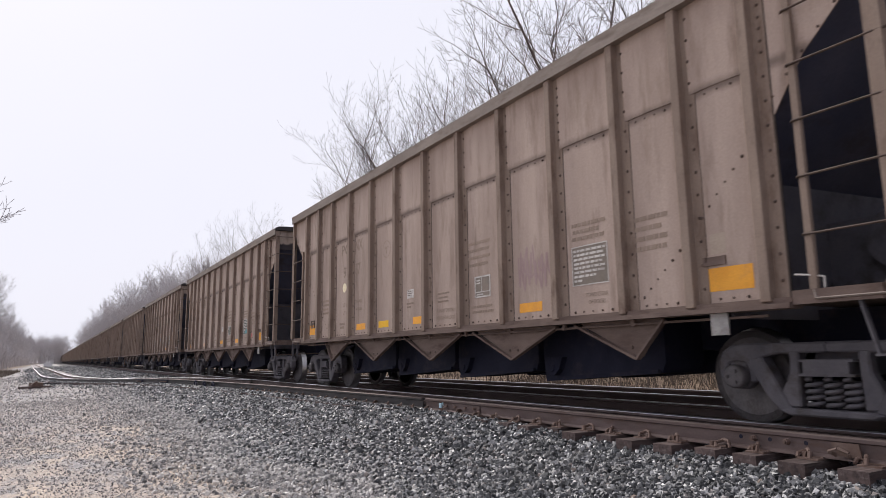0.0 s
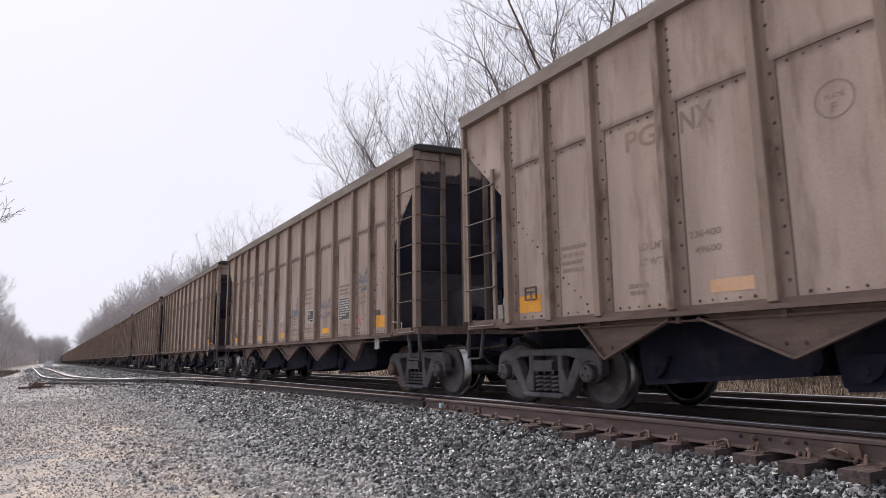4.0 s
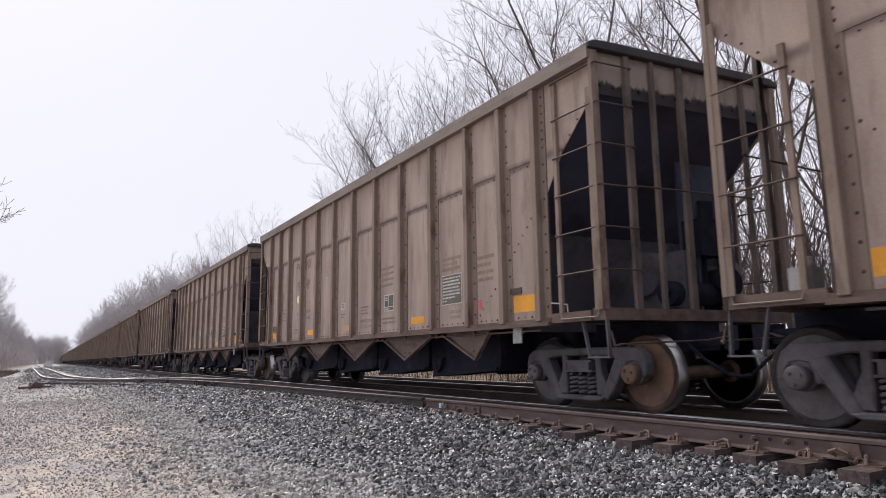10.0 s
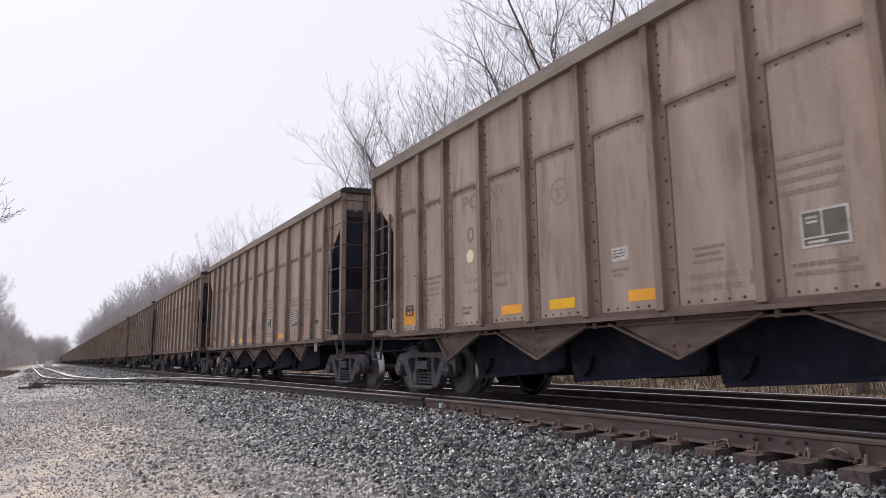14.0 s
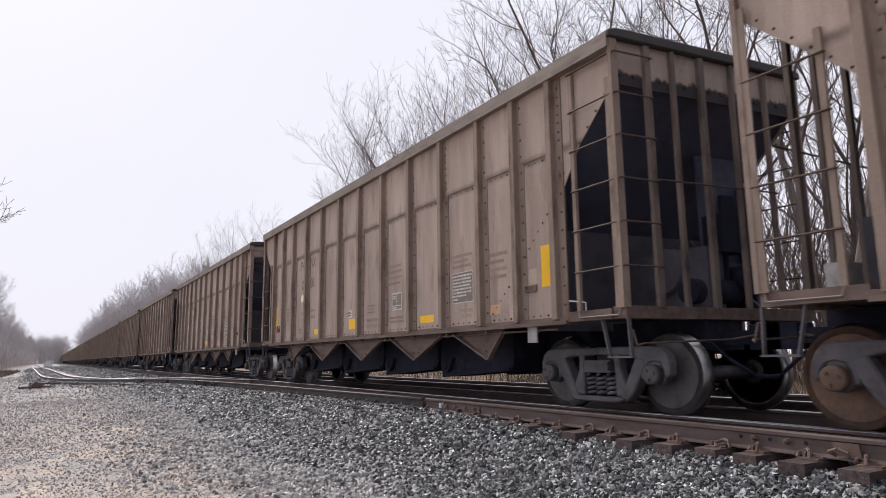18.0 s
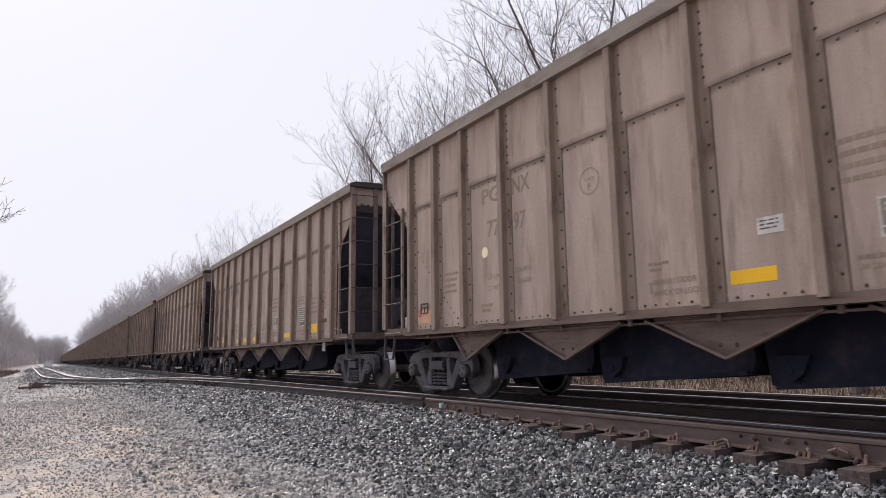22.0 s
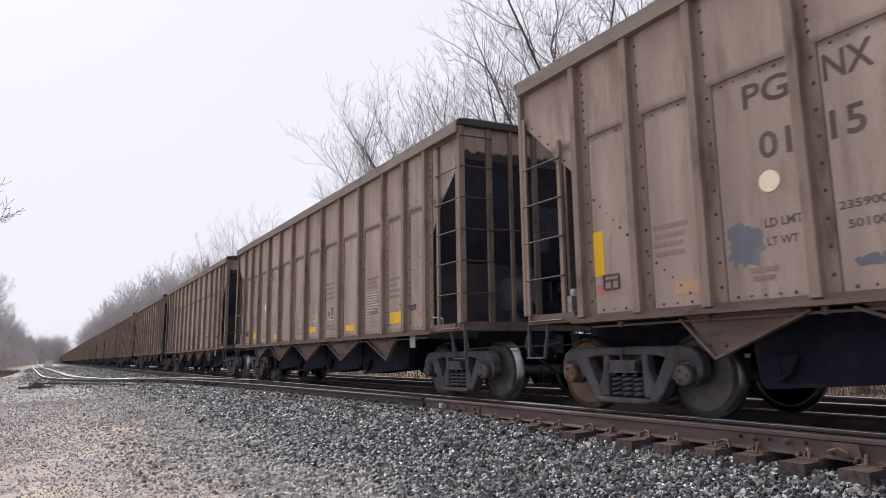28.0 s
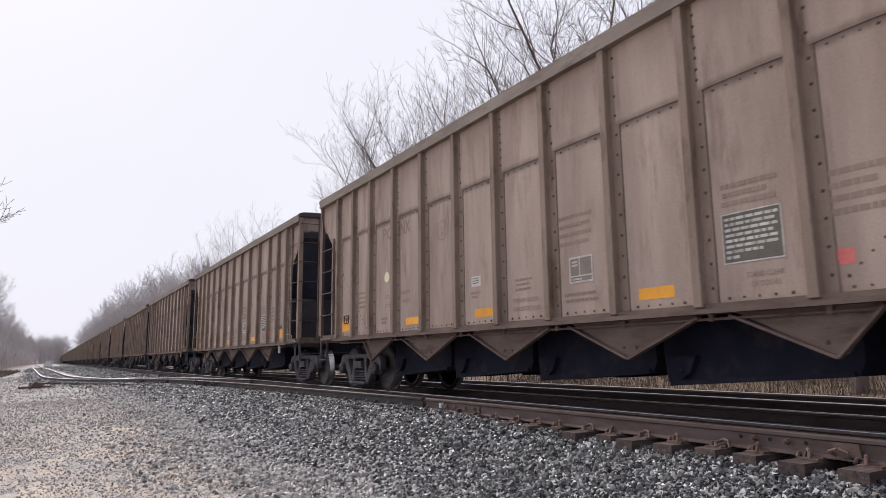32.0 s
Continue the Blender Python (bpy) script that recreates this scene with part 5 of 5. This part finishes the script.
for k, (faded, bright, dull, number, ink, has_dot) in CAR_MARKS.items():
    car = cars[k]
    for keys, mat_name in ((faded, "yellow"), (bright, "yellow_bright"), (dull, "yellow_dull")):
        for c in keys:
            stripe(car, *STRIPES[c], M[mat_name])
    stencil_box(car, -1.41 if k not in (-2, 4, 5) else -1.49, 1.545, M["green"] if k in (-3, -2, 2) else M["green_mid"] if k in (-1, 0, 1) else M["green_pale"])
    notice_board(car, -3.67 if k in (4, 5) else -3.58, 1.505, M["green"] if k in (-3, -2, 1) else M["green_pale"] if k in (3, -1, -4, 7) else M["green_mid"], k == -3)
    lu, lz = {4: (-0.47, 1.73), 7: (-0.4, 1.56), -1: (-0.37, 1.72), -3: (-0.36, 1.72), 5: (0.7, 1.55), 3: (0.74, 1.53)}.get(k, (0.8, 1.72))
    white = part("white_label", cached(("white_label", lu, lz), lambda bm: decal(bm, lu, lu - 0.25, lz, lz + 0.155), M["pale"]), None, car, "small white paper label")
    for i in range(3):
        line = cached(("label_line", lu, lz, i), lambda bm: word_bars(bm, lu - 0.025, lu - 0.22, lz + 0.115 - 0.035 * i, 0.014, 50 + i), M["letter"])
        tagged(part("text_line", line, None, white), kind="stuff")
    ink_mat = (M["letter_faint"], M["letter_faint"], M["letter_soft"], M["letter_mid"], M["letter"])[ink]
    lettering(car, "PG", 3.95, 3.51, 2.92, 3.16, ink_mat)
    lettering(car, "NX", 3.2, 2.79, 2.92, 3.16, ink_mat)
    if number:
        a, b = number.split()
        lettering(car, a, 3.83, 3.53, 2.41, 2.66, ink_mat)
        lettering(car, b, 3.19, 2.9, 2.41, 2.66, ink_mat)
    lettering(car, "LD LMT", 3.84, 3.5, 1.785, 1.865, ink_mat)
    lettering(car, "LT WT", 3.83, 3.55, 1.62, 1.695, ink_mat)
    load, light = {0: ("236700", "49300"), 5: ("236000", "50000"), 6: ("235900", "50100")}.get(k, ("236400", "49600"))
    lettering(car, load, 3.19, 2.81, 1.815, 1.885, ink_mat)
    lettering(car, light, 3.13, 2.82, 1.655, 1.725, ink_mat)
    door_u = 0.76 if k in (-1, 4, 7, -3) else -0.25
    door_ink = M["letter_soft"] if k in (-2, 2, 7) else M["letter_faint"]
    lettering(car, "PRIMARY DOOR", door_u, door_u - 0.53, 1.395, 1.455, door_ink)
    lettering(car, "INDICATOR LOCK", door_u, door_u - 0.57, 1.28, 1.34, door_ink)
    part("door_mark", cached(("door_mark", door_u, door_ink.name), lambda bm: decal(bm, door_u - 0.64 if door_u < 0 else door_u + 0.06, door_u - 0.675 if door_u < 0 else door_u + 0.025, 1.31, 1.43), door_ink), None, car)
    lettering(car, "STAND CLEAR", -3.81, -4.17, 1.36, 1.41, M["letter_soft"] if k in (-2, -3, 5) else M["letter_faint"])
    lettering(car, "OF DOORS", -3.85, -4.13, 1.275, 1.325, M["letter_soft"] if k in (-2, -3, 5) else M["letter_faint"])
    disc(car, "stencil_ring", 1.65, 2.75, 0.165, M["letter_mid"] if k == -2 else M["letter_faint"], "faded round stencil", 0.93)
    lettering(car, "PLATE", 1.73, 1.57, 2.755, 2.795, M["letter_faint"])
    lettering(car, "F", 1.68, 1.63, 2.64, 2.72, M["letter_faint"])
    faint_block(car, 5.12, 4.66, 2.02, 4, 0.095, 0.045, 11, M["letter_ghost"])
    faint_block(car, -4.58, -5.14, 2.16, 4, 0.11, 0.05, 23, M["letter_ghost"])
    faint_block(car, -3.6, -4.18, 2.27, 3, 0.085, 0.045, 31, M["letter_ghost"])
    faint_block(car, 4.02, 3.72, 1.44, 2, 0.075, 0.045, 41, M["letter_faint"])
    faint_block(car, -1.3, -1.92, 1.43, 2, 0.075, 0.035, 43, M["letter_faint"])
    faint_block(car, -1.22, -1.85, 2.4, 4, 0.11, 0.045, 47, M["letter_ghost"])
    if k not in (4, 7, -1, -3):
        faint_block(car, -0.3, -0.72, 1.72, 3, 0.065, 0.028, 53, M["letter_faint"])
    faint_block(car, 0.82, 0.55, 1.64, 2, 0.06, 0.03, 59, M["letter_faint"])
    if has_dot:
        u, z, rad = DOT_AT.get(k, (3.76, 2.2, 0.1))
        disc(car, "inspection_dot", u, z, rad, M["dot"], "pale yellow painted dot")
    if k not in (3, 4, 6, 5, 7, -4):
        patch(car, "paint_patch", -4.62, -4.77, 1.37, 1.51, M["red"], "faded red paint square", 70 + k)
    if k in (-2, 2, 6, 3, 4):
        patch(car, "paint_patch", *((4.95, 4.8, 1.39, 1.51) if k in (-2, 2) else (6.0, 5.87, 1.36, 1.48)), M["red"], "faded red paint square", 80 + k)
    if k in (-4, 7, 5, 3, 1):
        part("worn_label", cached(("worn_label", k), lambda bm: decal(bm, -5.56, -5.74, 1.62, 1.82), M["dust"]), None, car, "worn pale label")

def tag(car, u0, u1, z0, z1, runs, width, material, label):
    """A spray-painted tag: runs of points in its own frame (0 to 1 along and up), rounded off, with no word to read."""
    bm = bmesh.new()
    for run in runs:
        stroke(bm, curve_pts([(u0 + (u1 - u0) * a, z0 + (z1 - z0) * b) for a, b in run]), width)
    part("graffiti", bm, material, car, label)


BLOCKY = [[(0.02, 0.6), (0.14, 0.9), (0.1, 0.35), (0.26, 0.55), (0.2, 0.85)], [(0.24, 0.3), (0.34, 0.85), (0.4, 0.35), (0.3, 0.5)], [(0.4, 0.75), (0.52, 0.4), (0.48, 0.95), (0.6, 0.55)],
          [(0.58, 0.35), (0.7, 0.9), (0.66, 0.45), (0.8, 0.7)], [(0.72, 0.55), (0.86, 0.95), (0.8, 0.5), (0.98, 0.8)], [(0.3, 0.65), (0.6, 0.7), (0.95, 0.95)]]
tag(cars[-2], -0.2, -1.05, 1.68, 1.98, BLOCKY, 0.06, M["spray_blue"], "faded blue blocky graffiti tag")
tag(cars[-2], -0.1, -1.08, 1.7, 1.86, [[(0.0, 0.35), (0.2, 0.5), (0.5, 0.15), (0.8, 0.75), (1.0, 0.9)]], 0.03, M["spray_blue"], "faded blue graffiti underline")
tag(cars[-2], -0.58, -0.7, 1.98, 2.24, [[(0.15, 0.1), (0.2, 0.45)], [(0.75, 0.0), (0.8, 0.5), (0.7, 1.0)]], 0.05, M["spray_blue"], "faded blue paint drips")
LOOPY = [[(0.16, 0.95), (0.0, 0.7), (0.12, 0.45), (0.2, 0.7), (0.05, 0.15)], [(0.2, 0.3), (0.3, 0.95), (0.24, 0.5), (0.4, 0.35)], [(0.38, 0.8), (0.34, 0.3), (0.52, 0.6), (0.46, 0.2)],
         [(0.5, 0.75), (0.62, 0.3), (0.66, 0.8)], [(0.62, 0.6), (0.8, 1.15), (0.74, 0.35), (0.92, 0.5)], [(0.6, 0.9), (0.95, 0.85)]]
tag(cars[-2], -2.42, -3.2, 1.76, 2.02, LOOPY, 0.035, M["spray_blue"], "faded blue looping graffiti tag")
tag(cars[-2], -2.34, -3.25, 1.58, 1.74, [[(0.0, 0.2), (0.12, 0.75), (0.3, 0.25), (0.5, 0.75), (0.75, 0.85), (0.95, 0.4)], [(0.3, 0.2), (0.6, 0.45), (0.9, 1.0)], [(0.86, 0.2), (0.98, 0.9)], [(0.05, 0.6), (0.02, -0.1)]], 0.035, M["spray_blue"], "faded blue graffiti underline")
tag(cars[-2], -4.62, -5.2, 2.1, 2.45, LOOPY[:6], 0.04, M["spray_blue"], "faded blue looping graffiti tag")
tag(cars[-2], -4.66, -5.1, 1.98, 2.12, BLOCKY[2:], 0.03, M["spray_blue"], "faded blue graffiti strokes")
tag(cars[-2], 2.05, 1.3, 1.45, 2.25, [[(0.0, 0.5), (0.2, 0.3), (0.35, 0.5), (0.3, 0.15)], [(0.5, 1.0), (0.46, 0.6), (0.52, 0.05)], [(0.38, 0.75), (0.55, 0.55), (0.42, 0.3), (0.62, 0.2)], [(0.62, 0.85), (0.6, 0.5), (0.8, 0.35), (0.98, 0.6)], [(0.2, 0.12), (0.5, 0.02), (0.62, 0.1)],
     [(0.05, 0.35), (0.3, 0.55), (0.6, 0.45), (0.9, 0.3)]], 0.035, M["sky_blue"], "light blue feathery spray paint strokes")
scrawl(cars[-4], -2.5, -3.15, 1.5, 2.15, 6, M["spray_pink"], "faded pink graffiti strokes", 10, 0.03)
patch(cars[6], "paint_patch", 4.27, 3.84, 1.42, 1.9, M["spray_blue"], "dull blue paint patch", 12, 0.4)
scrawl(cars[6], 3.1, 2.8, 1.35, 1.45, 2, M["spray_blue"], "dull blue paint patch", 13, 0.05)
patch(cars[2], "dust_smear", 2.0, 1.66, 1.42, 1.8, M["dust"], "pale dust smear above the stripe", 14, 0.45)
patch(cars[2], "dust_smear", 1.86, 1.68, 1.78, 1.95, M["dust"], "pale dust smear above the stripe", 15, 0.4)
patch(cars[7], "paint_patch", -5.84, -5.98, 1.36, 1.46, M["red"], "faded red paint square", 88)

# three wheelsets are rustier than the rest
rusty = SHARED["wheels"].copy()
rusty.materials[0] = M["rusty_wheel"]
for k, end in ((0, -1), (2, 1), (6, 1)):
    for truck in [c for c in cars[k].children if c.name.startswith("truck") and c.location.y * end > 0]:
        for ob in truck.children:
            if ob.name.startswith("wheelset") and ob.location.y * end > 0:
                ob.data = rusty


# ---- ballast stones ----
def ballast_shapes(count):
    """Angular broken-stone shapes as vertex arrays, and the faces that they share."""
    base = np.array([(x, y, z) for x in (-1, 1) for y in (-1, 1) for z in (-1, 1)], float) * 0.62
    base = np.concatenate([base, np.array([(1.0, 0, 0), (-1.0, 0, 0)])])
    faces = np.array([(0, 1, 3), (0, 3, 2), (4, 6, 7), (4, 7, 5), (0, 4, 5), (0, 5, 1), (2, 3, 7), (2, 7, 6), (1, 5, 7), (1, 7, 3), (0, 2, 6), (0, 6, 4)])
    faces = np.array([f for f in faces if set(f) - {4, 5, 6, 7} and set(f) - {0, 1, 2, 3}] + [(8, 4, 6), (8, 6, 7), (8, 7, 5), (8, 5, 4), (9, 1, 3), (9, 3, 2), (9, 2, 0), (9, 0, 1)])
    r = np.random.RandomState(3)
    out = []
    for _ in range(count):
        v = base * np.array([1.05, r.uniform(0.65, 1.0), r.uniform(0.45, 0.8)]) + r.uniform(-0.24, 0.24, base.shape)
        out.append(v)
    return out, faces


STONES, STONE_FACES = ballast_shapes(14)


def turn_matrix(r):
    q = r.normal(size=4)
    w, x, y, z = q / np.linalg.norm(q)
    return np.array([[1 - 2 * (y * y + z * z), 2 * (x * y - z * w), 2 * (x * z + y * w)], [2 * (x * y + z * w), 1 - 2 * (x * x + z * z), 2 * (y * z - x * w)], [2 * (x * z - y * w), 2 * (y * z + x * w), 1 - 2 * (x * x + y * y)]])


TURNS = [turn_matrix(np.random.RandomState(100 + i)).T for i in range(400)]
# small chips of six corners, already turned
CHIPS = [(np.array([(1, 0, 0), (-1, 0, 0), (0, 0.8, 0), (0, -0.8, 0), (0, 0, 0.6), (0, 0, -0.6)]) + np.random.RandomState(600 + i).uniform(-0.25, 0.25, (6, 3))) @ TURNS[i] for i in range(60)]
CHIP_FACES = np.array([(0, 2, 4), (2, 1, 4), (1, 3, 4), (3, 0, 4), (2, 0, 5), (1, 2, 5), (3, 1, 5), (0, 3, 5)])


def scatter(name, zones, seed, label, material, fine=False):
    """One object of many stones. Zones: x0, x1, y0, y1, stones to the square metre, least and most radius, and a wanted-here test."""
    r = np.random.RandomState(seed)
    verts, faces, n = [], [], 0
    for x0, x1, y0, y1, per, r0, r1, wanted in zones:
        for _ in range(int(per * (x1 - x0) * (y1 - y0))):
            x, y = r.uniform(x0, x1), r.uniform(y0, y1)
            if not wanted(x, y, r):
                continue
            rad = r.uniform(r0, r1)
            v = (CHIPS[r.randint(len(CHIPS))] if fine else STONES[r.randint(len(STONES))] @ TURNS[r.randint(400)]) * rad
            verts.append(v + np.array([x, y, ground_z(x, y) + rad * r.uniform(0.05, 0.55)]))
            faces.append((CHIP_FACES if fine else STONE_FACES) + n)
            n += 6 if fine else 10
    me = bpy.data.meshes.new(name)
    me.from_pydata(np.concatenate(verts).tolist(), [], np.concatenate(faces).tolist())
    me.materials.append(material)
    return tagged(new(name, me), label, "ballast", "", "stuff")


def on_bank(x, y, r):
    """Thick on the shoulder, thinning out over its toe; none on top of the ties."""
    sx = siding_at(y)[0]
    if x > sx - 0.14:
        return False
    toe = 2.6 + 0.5 * noise.noise((x * 0.5, y * 0.35, 7))
    return x > toe + r.exponential(0.3)


def on_toe(x, y, r):
    """Dusty stones that have rolled to the foot of the bank."""
    toe = 2.35 + 0.5 * noise.noise((x * 0.5, y * 0.35, 7))
    return siding_at(y)[0] - 0.14 > x and toe - r.exponential(0.5) < x < toe + 0.5 + r.exponential(0.5)


def between(x, y, r):
    return all(abs(x - t) > 0.1 for t in (siding_at(y)[0], XC - RAIL, XC + RAIL))


def on_top(x, y, r):
    """Level ballast between the siding and the main track."""
    sx = siding_at(y)[0]
    return x > sx - 0.5 - r.exponential(0.3) and abs(x - sx) > 0.1 and abs(x - sx - 1.505) > 0.1


def on_dirt(x, y, r):
    bare = math.exp(-((y - 11.0) / 5.0) ** 2 - ((x - 0.2) / 1.9) ** 2)
    return r.uniform(0, 1) < (0.3 + 0.7 * max(0.0, noise.noise((x * 0.6, y * 0.25, 2)) + 0.2)) * (1 - 0.4 * bare)


scatter("ballast", [
    (1.8, 5.5, -4.0, 2.2, 130, 0.03, 0.055, on_bank),
    (1.6, 5.5, 2.2, 6.5, 1500, 0.016, 0.037, on_bank),
    (1.6, 5.5, 6.5, 12.0, 850, 0.019, 0.043, on_bank),
    (1.6, 5.3, 12.0, 24.0, 360, 0.025, 0.05, on_bank),
    (2.0, 6.1, 12.0, 30.0, 130, 0.032, 0.052, on_top),
], 8, "grey crushed stone ballast heaped beside the ties", M["stone"])
scatter("far_ballast", [
    (0.0, 5.0, 24.0, 44.0, 100, 0.035, 0.06, on_bank),
    (-3.0, 6.1, 30.0, 75.0, 40, 0.045, 0.085, on_top),
    (-6.0, 6.1, 75.0, 150.0, 9, 0.07, 0.13, on_top),
], 15, "grey stone ballast round the siding further down the line", M["stone"], True)
scatter("dusty_ballast", [
    (0.8, 4.4, 4.0, 8.0, 900, 0.014, 0.034, on_toe),
    (0.8, 4.4, 8.0, 14.0, 650, 0.017, 0.036, on_toe),
    (0.6, 4.4, 14.0, 26.0, 260, 0.022, 0.042, on_toe),
    (0.0, 4.0, 26.0, 42.0, 80, 0.03, 0.05, on_toe),
], 12, "dusty grey stones spilled at the foot of the ballast", M["dusty_stone"])
scatter("track_stone", [(5.75, 8.6, 2.0, 16.0, 110, 0.03, 0.05, between)], 14, "coal-dusted stone between the rails, darkened for the train's shade", M["shaded_coal_stone"])
scatter("gravel", [
    (-1.4, 2.8, 5.0, 8.5, 2600, 0.005, 0.015, on_dirt),
    (-2.2, 2.8, 8.5, 14.0, 1200, 0.008, 0.022, on_dirt),
    (-3.5, 2.8, 14.0, 28.0, 420, 0.012, 0.032, on_dirt),
    (-8.0, 3.0, 28.0, 70.0, 60, 0.022, 0.05, on_dirt),
], 9, "loose grey gravel strewn over worn dirt", M["gravel"], True)

stone_meshes = []
for i, v in enumerate(STONES[:8]):
    me = bpy.data.meshes.new("stone")
    me.from_pydata(v.tolist(), [], STONE_FACES.tolist())
    me.materials.append(M["loose_stone"])
    stone_meshes.append(me)
r = np.random.RandomState(21)
placed = 0
while placed < 300:
    x, y = r.uniform(2.2, 5.3), r.uniform(2.5, 6.5)
    if y < 6.9 - 1.35 * (x - 1.8) * 0.7 or not on_bank(x, y, r):
        continue
    rad = float(r.uniform(0.026, 0.042))
    part("stone", stone_meshes[r.randint(8)], None, ground, "", pose(x, y, ground_z(x, y) + rad * 0.75, *r.uniform(0, 360, 3)) @ Matrix.Scale(rad, 4))
    placed += 1


# ---- dry grass on the far bank ----
def blades(name, spots, seed, material, label):
    r = np.random.RandomState(seed)
    verts, faces, n = [], [], 0
    for x0, x1, y0, y1, count, h0, h1 in spots:
        for _ in range(count):
            x, y = r.uniform(x0, x1), r.uniform(y0, y1)
            z, h, a = ground_z(x, y), r.uniform(h0, h1), r.uniform(0, 6.28)
            w = 0.008 + y * 0.0004
            dx, dy = math.cos(a) * w, math.sin(a) * w
            lx, ly = r.uniform(-0.5, 0.5) * h, r.uniform(-0.5, 0.5) * h
            verts += [(x - dx, y - dy, z), (x + dx, y + dy, z), (x + lx, y + ly, z + h)]
            faces.append((n, n + 1, n + 2))
            n += 3
    me = bpy.data.meshes.new(name)
    me.from_pydata(verts, [], faces)
    me.materials.append(material)
    return tagged(new(name, me), label, "grass", "", "stuff")


blades("dry_grass", [(12.6, 18, 4, 22, 9000, 0.1, 0.35), (12.6, 18, 22, 60, 6000, 0.12, 0.4), (-9, -3.5, 40, 110, 3500, 0.15, 0.5)], 31, M["grass"], "dry brown winter grass on the trackside bank")


# ---- switch gear by the siding, white block for a rail glint far down the line ----
gear = tagged(new("switch_stand"), "low rusty switch stand on two dark ties beside the siding", "switch stand")
gear.matrix_basis = pose(0.05, 41.0, ground_z(0.05, 41.0), 0, 0, 18)
part("head_tie", shape((box, -1.5, 1.6, -0.35, -0.12, -0.08, 0.06)), M["tie"], gear)
part("head_tie", shape((box, -1.3, 1.6, 0.2, 0.43, -0.08, 0.06)), M["tie"], gear)
bm = bmesh.new()
box(bm, -0.9, -0.4, -0.25, 0.3, 0.06, 0.25)
rod(bm, (-0.65, 0.02, 0.25), (-0.65, 0.02, 0.34), 0.1, 0.07, 10)
soften(bm, 0.03)
part("housing", bm, M["plate"], gear)
part("hand_lever", shape((bent, [(-0.65, 0.02, 0.32), (-0.85, -0.3, 0.26), (-1.1, -0.7, 0.16)], 0.025)), M["rail"], gear)
part("throw_rod", shape((rod, (-0.4, 0.02, 0.2), (1.5, 0.02, 0.2), 0.025)), M["under"], gear)
# a bright streak of rail shine, built as a low white block
cabinet = tagged(new("equipment_cabinet"), "low white block standing in for a bright rail glint far down the line", "cabinet")
cabinet.matrix_basis = pose(-0.4, 150.0, ground_z(-0.4, 150.0))
part("body", shape((box, -0.75, 0.75, -0.35, 0.35, 0.1, 0.75), (soften, 0.03)), M["white_box"], cabinet)
part("roof", shape((prism, ((-0.8, 0.75), (0.8, 0.75), (0.0, 0.86)), -0.42, 0.42, "y")), M["white_box"], cabinet)
part("plinth", shape((box, -0.8, 0.8, -0.4, 0.4, -0.1, 0.1)), M["rim"], cabinet)


# ---- movement ----
def motions():
    """The train rolls towards -y at an even speed; near wheelsets turn as they roll."""
    def way(t):
        return SPEED * t - float(np.interp(t, [g[0] for g in GLIDE], [g[1] for g in GLIDE]))

    turns = [(i / 10, Matrix.Rotation((way(i / 10) - way(0)) / WHEEL_R, 4, "X")) for i in range(321)]
    for k, car in cars.items():
        y0 = FIRST_Y + k * PITCH_CAR
        walk(car, [(t, pose(XC, y0 - way(t), 0)) for t, _ in GLIDE])
        if k not in NEAR_CARS:
            continue
        for ob in car.children_recursive:
            if ob.name.startswith("wheelset"):
                spot = Matrix.Translation(ob.location)
                walk(ob, [(t, spot @ turn) for t, turn in turns])


motions()
